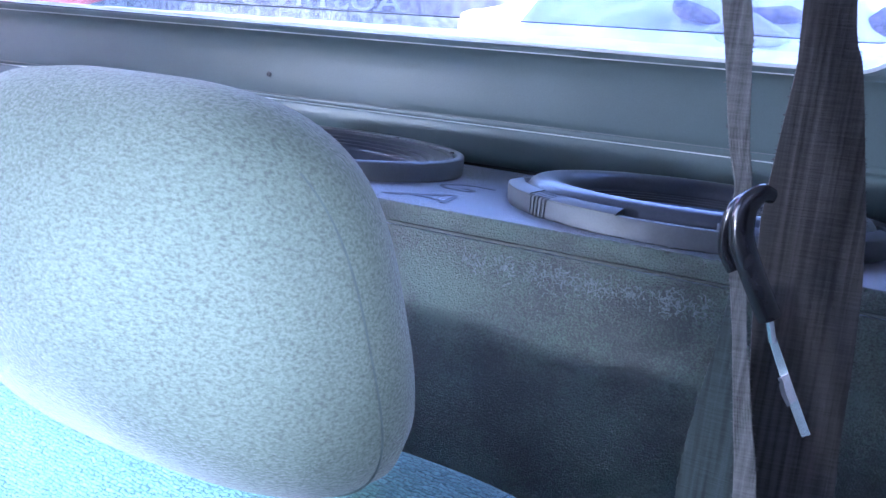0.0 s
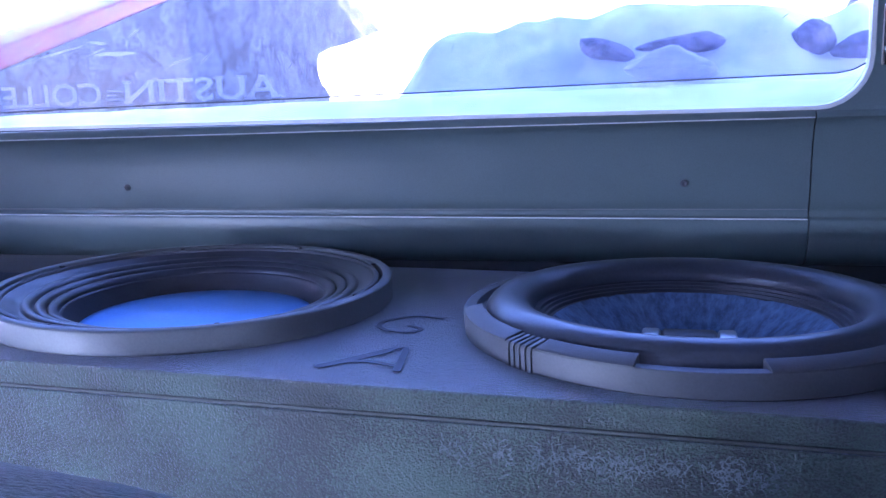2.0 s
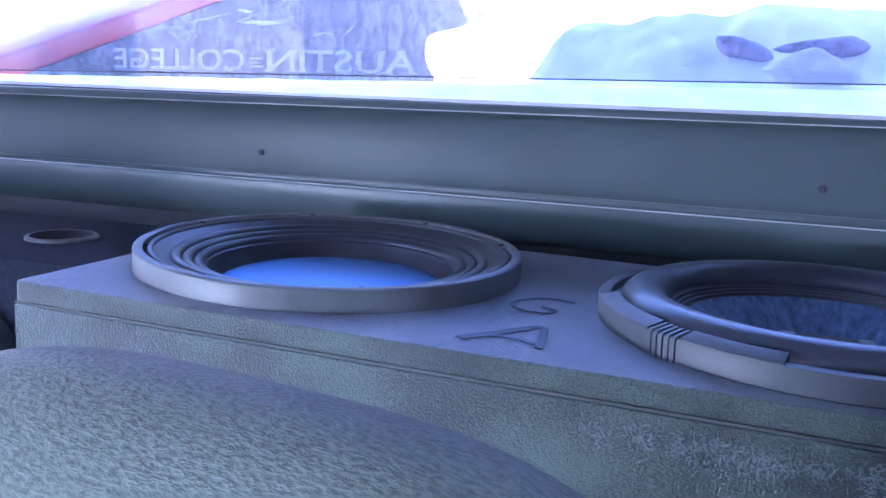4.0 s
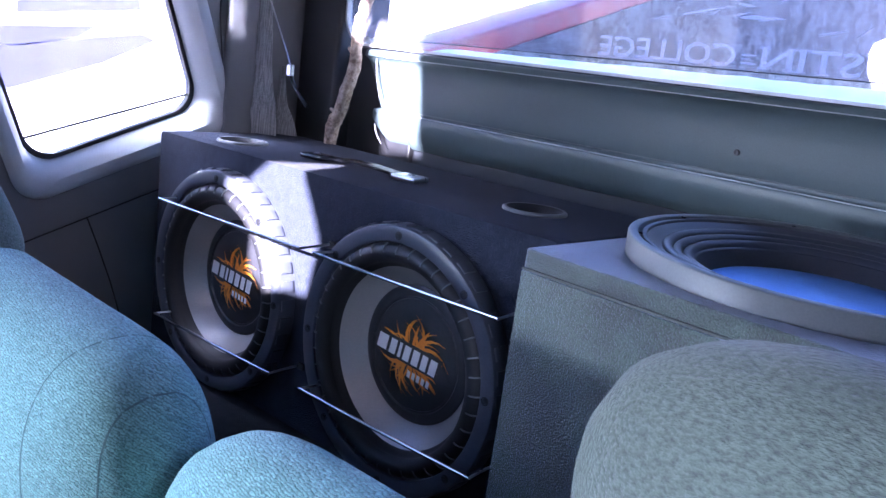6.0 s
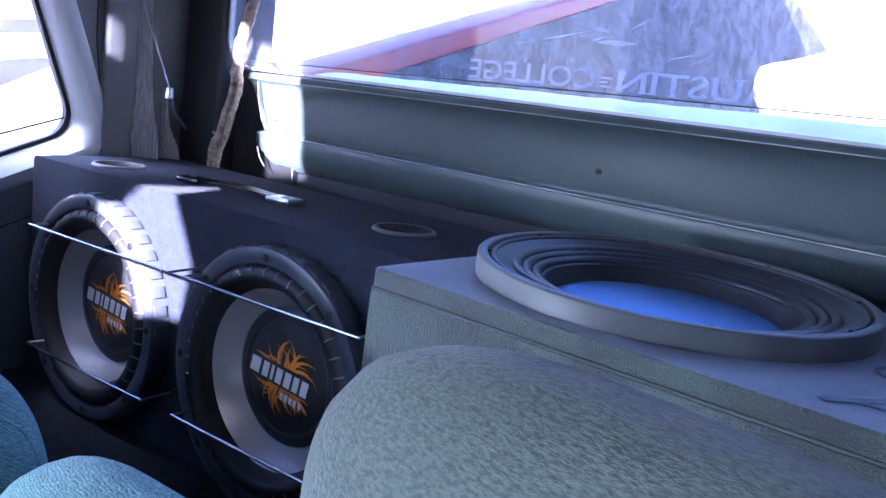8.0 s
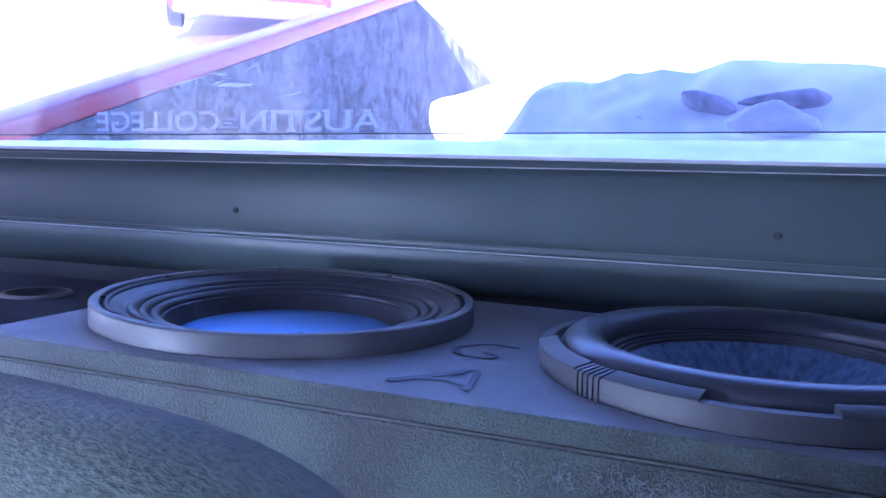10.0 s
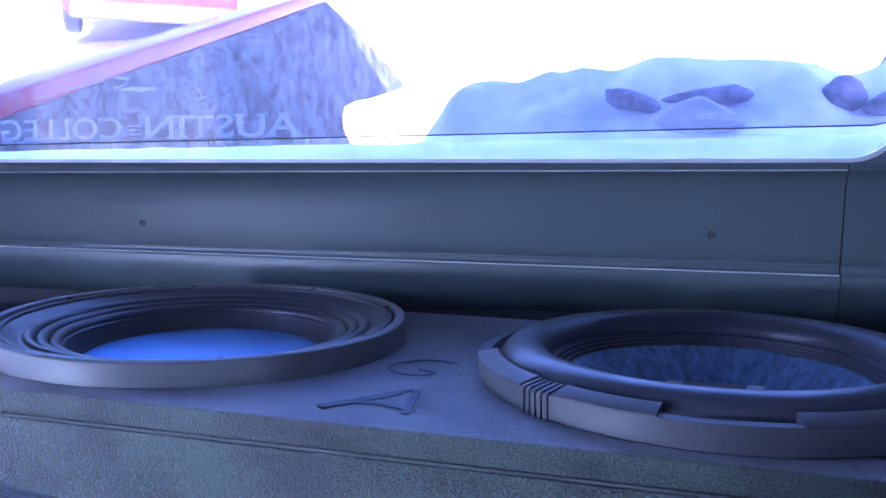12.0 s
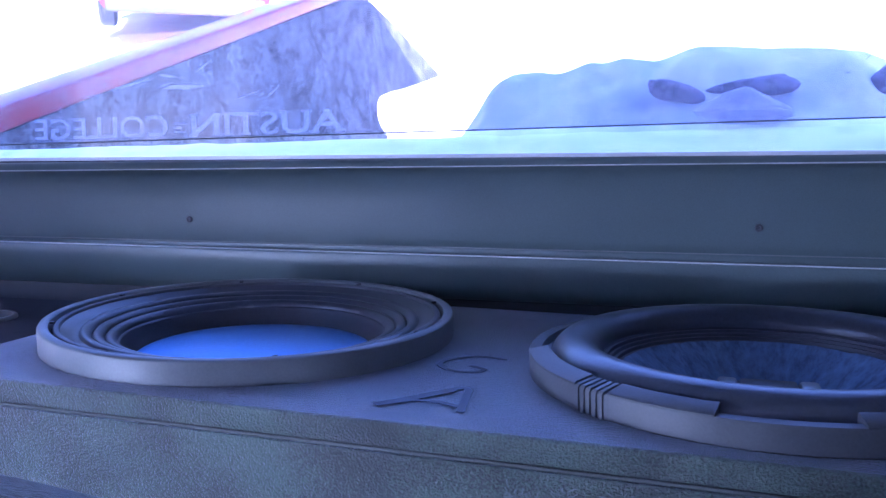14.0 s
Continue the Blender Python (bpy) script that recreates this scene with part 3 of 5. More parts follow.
# trim under the rear window: (y, z, rise of z along x)
PROFILE = [(1.970, 0.5806, 0.003), (1.9375, 0.5806, 0.0032), (1.9345, 0.5800, 0.0034), (1.9318, 0.5783, 0.004), (1.9302, 0.5760, 0.0046), (1.9294, 0.5738, 0.005),
           (1.9287, 0.5731, 0.0052), (1.9287, 0.5723, 0.0052), (1.9297, 0.5716, 0.0052), (1.9340, 0.5690, 0.005), (1.9380, 0.5630, 0.004), (1.9412, 0.5520, 0.003),
           (1.9438, 0.5350, 0.001), (1.9458, 0.5150, 0.0), (1.9480, 0.5000, -0.0010), (1.9496, 0.4926, -0.0014), (1.9514, 0.4912, -0.0016), (1.9518, 0.4890, -0.0030),
           (1.9506, 0.4862, -0.0044), (1.9470, 0.4848, -0.0047), (1.9456, 0.4838, -0.0047), (1.9450, 0.4815, -0.0047), (1.9450, 0.4720, -0.0047), (1.9475, 0.4620, -0.004),
           (1.9525, 0.4510, -0.003), (1.9600, 0.4420, -0.002), (1.9700, 0.4360, 0.0)]


def panel_piece(bm, left, right, steps):
    """Sweep the profile from one end curve to the other; the ends are x as functions of z."""
    rows = []
    for i in range(steps + 1):
        row = []
        for y, z, k in PROFILE:
            x = left(z) + (right(z) - left(z)) * i / steps
            row.append(bm.verts.new((x, y, z + k * x)))
        rows.append(row)
    n = len(PROFILE)
    for p, q in zip(rows, rows[1:]):
        for j in range(n):
            bm.faces.new((p[j], p[(j + 1) % n], q[(j + 1) % n], q[j]))
    bm.faces.new(rows[0])
    bm.faces.new(rows[-1])
    return bm


def end_joint(z):
    return -0.776 - 0.57 * max(0.0, min(z, 0.575) - 0.4945)


def outer_end(z):
    return -0.838 - 0.31 * max(0.0, z - 0.490) if z > 0.488 else -0.851 + 0.9 * max(0.0, 0.470 - z)


panel = thing("rear_trim_panel", pose(0, 0, 0), "grey-green moulded plastic panel under the rear window", "trim panel", kind="structure")
for nm, left, right, steps, label in (("panel", end_joint, lambda z: 0.4430, 24, ""),
                                      ("end_cap", outer_end, lambda z: end_joint(z) - 0.0010, 3, "sunlit end piece beyond a slanted seam"),
                                      ("corner_panel", lambda z: 0.4442, lambda z: XR - 0.002, 4, "corner piece beyond a narrow seam")):
    bm = bmesh.new()
    panel_piece(bm, left, right, steps)
    crisp = part(nm, bm, TRIM, panel, label)
    crisp.data.set_sharp_from_angle(angle=radians(40))
# pale beads added to draw the highlights along the panel's creases
for y, z, k, r in ((1.9284, 0.5727, 0.0052, 0.0006), (1.9459, 0.4845, -0.0047, 0.0007), (1.9502, 0.4918, -0.0014, 0.0005)):
    bm = bmesh.new()
    tube(bm, [(x, y, z + k * x) for x in (end_joint(z) + 0.002, -0.4, 0.0, 0.4425)], r, 8)
    part("edge_glint", bm, PALETRIM if r > 0.00055 else GREYTRIM, panel, "thin pale bead in for the highlight along the edge")
for sx in (-0.2545, 0.333, -0.812):
    bm = bmesh.new()
    lathe(bm, [(0.0036, -0.001), (0.0036, 0.0012), (0.0028, 0.002), (0.0018, 0.0018), (0.0014, 0.0006), (0.0, 0.0004)], 20)
    sc = part("screw", bm, RINGDARK, panel, "small dark trim screw")
    sc.matrix_local = pose(sx, 1.9452, 0.5165 - 0.004 * (sx < -0.5), 90, 0, 0)


# ---- boxes and speakers ----
def top_speaker_a(m):
    """Speaker lying face up under a plain grey gasket ring."""
    s = thing("subwoofer", m, "face-up subwoofer with plain grey gasket ring on the box", "speaker", "subwoofers on the grey box")
    bm = bmesh.new()
    lathe(bm, [(0.1612, 0.0), (0.1622, 0.001), (0.1622, 0.0176), (0.1616, 0.0186), (0.1604, 0.0192), (0.1552, 0.0193), (0.1542, 0.0187), (0.1538, 0.0176), (0.1538, 0.010), (0.148, 0.0)], 144, closed=True)
    part("gasket_ring", bm, RINGGREY, s, "satin grey plastic ring")
    bm = bmesh.new()
    lathe(bm, [(0.1512, 0.008), (0.1512, 0.0160), (0.1504, 0.0172), (0.1488, 0.0176), (0.1470, 0.0172), (0.1462, 0.0160), (0.1462, 0.008)], 144, closed=True)
    part("frame", bm, RINGDARK, s, "dark inner frame ring")
    bm = bmesh.new()
    pr = [(0.1464, 0.0150), (0.1450, 0.0146), (0.1400, 0.0118), (0.1350, 0.0100), (0.1335, 0.0100)]
    for k in range(3):
        r0, z0 = 0.1330 - 0.0090 * k, 0.0098 - 0.0028 * k
        for i in range(1, 11):
            a = math.pi * i / 10
            pr.append((r0 - 0.0045 + 0.0045 * math.cos(a), z0 - 0.0028 * i / 10 + 0.0040 * math.sin(a)))
    pr += [(0.1040, 0.0002)]
    lathe(bm, pr, 144)
    part("surround", bm, SURROUND, s, "corrugated black surround")
    bm = bmesh.new()
    lathe(bm, [(0.1045, 0.0008), (0.1030, -0.0034), (0.0985, -0.0110), (0.0950, -0.0170)], 112)
    part("cone", bm, CONEDARK, s, "dark cone wall")
    bm = bmesh.new()
    lathe(bm, [(0.0958, -0.0160), (0.0950, -0.0136), (0.0935, -0.0128)] + [(0.0935 * (1 - k / 14) + 0.0003, -0.0128 + 0.0036 * (1 - (1 - k / 14) ** 2)) for k in range(1, 15)], 112)
    part("dust_cap", bm, CONEBLUE, s, "smooth centre cap with the sky's blue put into its colour")
    bm = bmesh.new()
    lathe(bm, [(0.155, -0.002), (0.140, -0.03), (0.07, -0.07), (0.0005, -0.07)], 48)
    part("basket", bm, FRAMEBLACK, s)
    for i in range(8):
        a = radians(22 + 45 * i)
        bm = bmesh.new()
        box(bm, -0.0035, 0.0035, -0.002, 0.002, 0.0, 0.0016, 0.0006, 1)
        c = part("clip", bm, RUBBER, s)
        c.matrix_local = Matrix.Rotation(a, 4, "Z") @ pose(0.1535, 0, 0.0172)
    return s


def top_speaker_b(m):
    """Speaker lying face up with a notched ring and a fat half-roll surround."""
    s = thing("subwoofer", m, "face-up subwoofer with notched ring and fat rubber surround", "speaker", "subwoofers on the grey box")
    bm = bmesh.new()
    lathe(bm, [(0.1588, 0.0), (0.1602, 0.0012), (0.1608, 0.0148), (0.1600, 0.0160), (0.1520, 0.0160), (0.1505, 0.0110), (0.1440, 0.0090), (0.144, 0.0)], 144, closed=True)
    part("frame", bm, RINGDARK, s, "dark moulded speaker frame")
    for q in range(4):
        base = -90 + 90 * q
        for a0, a1 in ((13.0, 44.6), (54.4, 77.0))[:1 if q == 2 else 2]:
            bm = bmesh.new()
            lathe(bm, [(0.1604, 0.0140), (0.1604, 0.0166), (0.1594, 0.0176), (0.1475, 0.0204), (0.1462, 0.0194), (0.1462, 0.0100), (0.1500, 0.0100), (0.1518, 0.0140)], 20, base + a0, base + a1, True)
            part("pad", bm, RINGDARK, s, "raised ring pad")
        for k in range(5):
            bm = bmesh.new()
            a = base + 45.4 + 1.78 * k
            lathe(bm, [(0.1616, 0.001), (0.1618, 0.0150), (0.1602, 0.0172), (0.1478, 0.0198), (0.1478, 0.0120), (0.1590, 0.0120), (0.1590, 0.001)], 3, a, a + 1.0, True)
            part("rib", bm, RINGDARK, s)
    bm = bmesh.new()
    pr = [(0.1462, 0.0080)]
    for i in range(29):
        a = math.pi * i / 28
        pr.append((0.1285 + 0.0172 * math.cos(a), 0.0098 + 0.0162 * math.sin(a) ** 0.9))
    pr += [(0.1100, 0.0090)]
    lathe(bm, pr, 144)
    part("surround", bm, SURROUND, s, "fat half-roll rubber surround")
    bm = bmesh.new()
    lathe(bm, [(0.1118, 0.0110), (0.1100, 0.0092), (0.1076, 0.0092), (0.1070, 0.0070), (0.1048, 0.0070), (0.1042, 0.0048), (0.1018, 0.0048), (0.1012, 0.0024), (0.098, 0.0018)], 112)
    part("cone_edge", bm, CONEDARK, s, "stepped dark cone edge")
    bm = bmesh.new()
    lathe(bm, [(0.0985, 0.0024), (0.085, -0.008), (0.06, -0.026), (0.040, -0.038)], 96,
          wob=lambda a, r: 0.0012 * noise.noise(Vector((math.cos(a) * 14, math.sin(a) * 14, r * 30))))
    part("cone", bm, CONEPULP, s, "fibrous blue-black paper cone")
    bm = bmesh.new()
    lathe(bm, [(0.046, -0.0345), (0.044, -0.022), (0.040, -0.0135), (0.022, -0.0105), (0.0005, -0.0090)], 48)
    part("dust_cap", bm, CAPBLACK, s, "black centre cap")
    bm = bmesh.new()
    box(bm, -0.019, 0.019, -0.011, 0.011, -0.0135, -0.0048, 0.0025)
    part("centre_badge", bm, CAPBLACK, s, "small black badge")
    for sx in (-1, 1):
        bm = bmesh.new()
        box(bm, sx * 0.0265 - 0.0065, sx * 0.0265 + 0.0065, -0.012, 0.012, -0.0160, -0.0048, 0.0025)
        part("badge_end", bm, STEEL, s, "shiny badge end")
    bm = bmesh.new()
    lathe(bm, [(0.15, 0.0), (0.14, -0.03), (0.07, -0.09), (0.0005, -0.09)], 48)
    part("basket", bm, FRAMEBLACK, s)
    return s


def logo(parent, z):
    """Printed emblem: a slanted jagged pale band with dark blocks over curled orange strokes, as plain shapes."""
    rng = random.Random(5)
    bm = bmesh.new()
    for k in range(46):
        a = rng.choice((rng.uniform(0.35, 2.8), rng.uniform(3.5, 5.9)))
        r0, r1 = rng.uniform(0.004, 0.020), rng.uniform(0.036, 0.052)
        bend = rng.uniform(-0.9, 0.9)
        w = rng.uniform(0.0010, 0.0024)
        last = None
        for i in range(7):
            t = i / 6
            r = r0 + (r1 - r0) * t
            aa = a + bend * t * t
            p = Vector((r * math.cos(aa) * 1.08, r * math.sin(aa) * 0.92, z + 0.0003 + 0.00001 * k))
            sd = Vector((-math.sin(aa), math.cos(aa), 0)) * w * math.sin(math.pi * (0.15 + 0.83 * t))
            cur = (bm.verts.new(p - sd), bm.verts.new(p + sd))
            if last:
                bm.faces.new((last[0], cur[0], cur[1], last[1]))
            last = cur
    tagged(part("emblem_burst", bm, LOGOORANGE, parent, "orange curled print"), kind="stuff")
    K = 1.75
    tilt = lambda x, y: (x * K, (y - 0.09 * x) * K, z + 0.0009)
    bm = bmesh.new()
    plate(bm, [(-0.0365, 0.0010), (-0.0300, 0.0030), (-0.0310, 0.0078), (-0.0190, 0.0072), (0.0275, 0.0076), (0.0260, 0.0040), (0.0350, -0.0052), (0.0250, -0.0066), (-0.0185, -0.0070), (-0.0290, -0.0066), (-0.0270, -0.0020)],
          [], lambda a, b, d: (*tilt(a, b)[:2], tilt(a, b)[2] + d + 0.0004), 0.0003)
    part("emblem_band", bm, CAPBLACK, parent, "black jagged emblem band")
    for x, w in ((-0.0302, 0.0086), (-0.0190, 0.0056), (-0.0112, 0.0026), (-0.0064, 0.0056), (0.0014, 0.0058), (0.0094, 0.0050), (0.0166, 0.0060)):
        bm = bmesh.new()
        bm.faces.new([bm.verts.new((*tilt(x + dx + 0.0012 * dy / 0.006, dy)[:2], z + 0.0018)) for dx, dy in ((0, -0.0052), (w, -0.0052), (w, 0.0052), (0, 0.0052))])
        part("emblem_block", bm, LOGOWHITE, parent)
    bm = bmesh.new()
    for i in range(5):
        x = -0.002 + 0.0042 * i
        bm.faces.new([bm.verts.new((*tilt(x + dx, -0.0125 + dy)[:2], z + 0.0012)) for dx, dy in ((0, -0.0020), (0.0026, -0.0024), (0.0032, 0.0022), (0.0006, 0.0026))])
    part("emblem_mark", bm, LOGOWHITE, parent)


def front_speaker(m):
    s = thing("subwoofer", m, "silver-coned subwoofer with orange emblem set in the carpeted box", "speaker", "subwoofers in the carpeted box")
    F = 0.025                # how far the frame stands out from the box
    bm = bmesh.new()
    lathe(bm, [(0.1480, 0.0), (0.1480, F - 0.0035), (0.1468, F - 0.0008), (0.1450, F), (0.1316, F), (0.1296, F - 0.0015), (0.1290, F - 0.0060), (0.1290, 0.0)], 128, closed=True)
    part("frame", bm, FRAMEBLACK, s, "satin black frame ring")
    for k in range(40):
        a = 9.0 * k
        bm = bmesh.new()
        lathe(bm, [(0.1496, 0.004), (0.1502, 0.006), (0.1502, F - 0.0062), (0.1492, F - 0.0042), (0.1470, F - 0.0042), (0.1470, 0.004)], 3, a, a + 5.2, True)
        part("edge_lug", bm, FRAMEBLACK, s)
    for k in range(8):
        bm = bmesh.new()
        lathe(bm, [(0.0046, 0.0), (0.0046, 0.0008), (0.0030, 0.0010), (0.0026, 0.0020), (0.0004, 0.0020)], 14)
        b = part("bolt", bm, RUBBER, s, "black hex bolt")
        b.matrix_local = Matrix.Rotation(radians(2 + 45 * k), 4, "Z") @ pose(0.1375, 0, F - 0.0002)
    bm = bmesh.new()
    pr = [(0.1292, F - 0.010)]
    for i in range(25):
        a = math.pi * i / 24
        pr.append((0.1175 + 0.0110 * math.cos(a), F - 0.010 + 0.0120 * math.sin(a)))
    pr += [(0.1040, F - 0.0135), (0.1005, F - 0.0190)]
    lathe(bm, pr, 128)
    part("surround", bm, RUBBER, s, "black half-roll surround")
    bm = bmesh.new()
    for k in range(40):
        sub = bmesh.new()
        tube(sub, [(0.1278, 0, F - 0.0045), (0.1250, 0, F + 0.0002), (0.1215, 0, F + 0.0020), (0.1180, 0, F + 0.0024)], 0.0009, 6)
        sub.transform(Matrix.Rotation(radians(9 * k + 2), 4, "Z"))
        tmp = bpy.data.meshes.new("tmp")
        sub.to_mesh(tmp)
        sub.free()
        bm.from_mesh(tmp)
        bpy.data.meshes.remove(tmp)
    part("surround_ribs", bm, RINGGREY, s, "small raised ribs round the surround")
    bm = bmesh.new()
    lathe(bm, [(0.1012, F - 0.0180), (0.0990, F - 0.0200), (0.0890, F - 0.0320), (0.0780, F - 0.0450), (0.071, F - 0.053)], 128)
    part("cone", bm, CONESILVER, s, "satin grey cone")
    bm = bmesh.new()
    lathe(bm, [(0.0792, F - 0.0445), (0.0786, F - 0.0424), (0.0766, F - 0.0412), (0.0710, F - 0.0402), (0.0668, F - 0.0398), (0.0652, F - 0.0416), (0.0638, F - 0.0418), (0.0628, F - 0.0404),
               (0.052, F - 0.0390), (0.036, F - 0.0380), (0.018, F - 0.0375), (0.0005, F - 0.0374)], 112)
    cap = part("dust_cap", bm, CAPBLACK, s, "black domed centre cap")
    logo(cap, F - 0.0366)
    bm = bmesh.new()
    lathe(bm, [(0.129, 0.0), (0.118, -0.04), (0.06, -0.12), (0.0005, -0.12)], 48)
    part("basket", bm, FRAMEBLACK, s)
    return s


# grey-coated box with two openings in its top
BT, BF, BX0, BX1, BB = 0.4393, 1.5614, -0.2345, 0.590, 1.922
SA = (-0.0632, 1.7423)
SB = (0.331, 1.7284)
LEAN = pose(SA[0], BF, BT) @ pose(0, 0, 0, 0, 0.88, -1.14) @ pose(-SA[0], -BF, -BT)
BASE = FLOOR + 0.027
gb = thing("speaker_box", LEAN, "grey textured speaker box with speakers facing up, on the floor", "speaker box")
ring = lambda c, r: [(c[0] + r * math.cos(2 * math.pi * i / 48), c[1] + r * math.sin(2 * math.pi * i / 48)) for i in range(48)]
bm = bmesh.new()
plate(bm, rounded(BX0, BX1, BF, BB, 0.006, 4), [ring(SA, 0.143), ring((SB[0] + 0.003, SB[1] + 0.008), 0.141)], lambda a, b, d: (a, b, BT - d), 0.0147)
rim = [e for e in bm.edges if all(abs(v.co.z - BT) < 1e-5 for v in e.verts) and all(min(abs(v.co.x - BX0), abs(v.co.x - BX1), abs(v.co.y - BF), abs(v.co.y - BB)) < 0.0045 for v in e.verts) and len(e.link_faces) == 2 and abs(e.link_faces[0].normal.dot(e.link_faces[1].normal)) < 0.5]
bmesh.ops.bevel(bm, geom=rim, offset=0.0022, segments=3, profile=0.5, affect="EDGES")
part("top_board", bm, BOXPAINT, gb, "top board with marker letters")
bm = bmesh.new()
box(bm, BX0, BX1, BF + 0.0004, BF + 0.018, BASE, BT - 0.0183, 0.0008, 2)
part("front_board", bm, BOXPAINT, gb, "textured front board with pale scuffs")
bm = bmesh.new()
box(bm, BX0, BX1, BF + 0.0003, BF + 0.018, BT - 0.0176, BT - 0.0156, 0.0005, 1)
part("edge_strip", bm, BOXEDGE, gb, "worn narrow strip between two grooves")
for x0, x1, nm in ((BX0, BX0 + 0.018, "side_board"), (BX1 - 0.018, BX1, "side_board")):
    bm = bmesh.new()
    box(bm, x0, x1, BF + 0.0185, BB, BASE, BT - 0.0154, 0.001, 1)
    part(nm, bm, BOXPAINT, gb)
bm = bmesh.new()
box(bm, BX0 + 0.0185, BX1 - 0.0185, BB - 0.018, BB, BASE, BT - 0.0154, 0.001, 1)
part("back_board", bm, BOXPAINT, gb)

top_speaker_a(pose(SA[0], SA[1], 0.4400, 1.19, 0.87, 12))
top_speaker_b(pose(SB[0], SB[1], 0.4342, 0.36, 0.15, 0))

# carpeted box with two speakers in its front
LT, LF, LX0, LX1, LB = 0.4255, 1.681, -1.000, -0.285, 1.915
SL = (-0.807, 0.2525)
SR = (-0.463, 0.2545)
TURN = pose(SR[0], LF, 0) @ pose(0, 0, 0, 0, 0, 0.8) @ pose(-SR[0], -LF, 0)
cb = thing("carpeted_speaker_box", TURN, "black carpeted speaker box holding two subwoofers, on the floor", "speaker box")
bm = bmesh.new()
plate(bm, rounded(LX0, LX1, FLOOR, LT, 0.006, 3), [ring(SL, 0.130), ring(SR, 0.130)], lambda a, b, d: (a, LF + d, b), 0.02)
part("front_board", bm, CARPET, cb)
bm = bmesh.new()
PORTS = ((-0.893, 1.748), (-0.401, 1.795))
plate(bm, rounded(LX0, LX1, LF + 0.0205, LB, 0.006, 3), [ring(p, 0.0285) for p in PORTS], lambda a, b, d: (a, b, LT - d), 0.018)
part("top_board", bm, CARPET, cb)
for x0, x1 in ((LX0, LX0 + 0.018), (LX1 - 0.018, LX1)):
    bm = bmesh.new()
    box(bm, x0, x1, LF + 0.0205, LB, FLOOR, LT - 0.0185, 0.002, 1)
    part("side_board", bm, CARPET, cb)
bm = bmesh.new()
box(bm, LX0 + 0.0185, LX1 - 0.0185, LB - 0.018, LB, FLOOR, LT - 0.0185, 0.002, 1)
part("back_board", bm, CARPET, cb)
for px, py in PORTS:
    bm = bmesh.new()
    lathe(bm, [(0.0365, 0.0), (0.0362, 0.0022), (0.0345, 0.0036), (0.0318, 0.0036), (0.0318, 0.0)], 56, closed=True)
    p = part("port_flange", bm, RINGGREY, cb, "satin grey port flange")
    p.matrix_local = pose(px, py, LT + 0.0002)
    # inner wall coloured black for the shade inside the port
    bm = bmesh.new()
    lathe(bm, [(0.0316, 0.0035), (0.0300, 0.0010), (0.0280, -0.0010), (0.0265, -0.006), (0.0255, -0.012), (0.0255, -0.11), (0.0282, -0.11), (0.0282, -0.002), (0.0316, 0.0005)], 56, closed=True)
    p = part("port_tube", bm, RUBBER, cb, "bass port tube, blackened for the shade inside it")
    p.matrix_local = pose(px, py, LT + 0.0002)
sub1 = front_speaker(TURN @ pose(SL[0], LF - 0.0004, SL[1], 90, 0, 0))
copy_thing(sub1, TURN @ pose(SR[0], LF - 0.0004, SR[1], 90, 0, 0))

# guard bars across the two front speakers
for x0, x1, z in ((-0.908, -0.5985, 0.347), (-0.573, -0.3045, 0.3515), (-0.904, -0.635, 0.184), (-0.576, -0.313, 0.189)):
    g = thing("guard_bar", TURN @ pose((x0 + x1) / 2, LF - 0.050, z, 0, -0.7, 0), "thin chrome guard bar across a subwoofer", "guard bar", "guard bars")
    h = (x1 - x0) / 2
    bm = bmesh.new()
    tube(bm, [(-h, 0, 0), (-h * 0.4, -0.0012, 0), (h * 0.4, -0.0012, 0), (h, 0, 0)], 0.0020, 10)
    part("rod", bm, CHROME, g)
    for s in (-1, 1):
        bm = bmesh.new()
        tube(bm, [(s * h, 0, 0), (s * (h - 0.003), 0.025, 0.0), (s * (h - 0.004), 0.0492, 0.0)], 0.0015, 8)
        part("end_clip", bm, STEEL, g)
        bm = bmesh.new()
        box(bm, s * h - 0.006, s * h + 0.006, 0.0465, 0.0498, -0.0045, 0.0045, 0.001, 1)
        part("foot_plate", bm, RUBBER, g)

# strap handle on the carpeted box
hd = thing("strap_handle", pose(-0.668, 1.772, LT + 0.0004, 0, 0, 6), "black strap handle with steel end caps on the box", "handle")
bm = bmesh.new()
strap(bm, smooth_path([(-0.078, 0, 0.0035), (-0.05, 0, 0.006), (0, 0, 0.0085), (0.05, 0, 0.006), (0.078, 0, 0.0035)], 5), 0.021, (0, 0, 1), 0.0016)
part("strap", bm, BLACKPLASTIC, hd, "flat black strap")
for s in (-1, 1):
    bm = bmesh.new()
    box(bm, s * 0.081 - 0.020, s * 0.081 + 0.020, -0.0145, 0.0145, 0.0, 0.0075, 0.003, 2)
    c = part("end_cap", bm, STEEL if s > 0 else BLACKPLASTIC, hd, "stamped end cap")
    bm = bmesh.new()
    lathe(bm, [(0.005, 0.0), (0.005, 0.0008), (0.0035, 0.0016), (0.0004, 0.0016)], 16)
    b = part("screw", bm, FRAMEBLACK, c)
    b.matrix_local = pose(s * 0.083, 0, 0.0072)


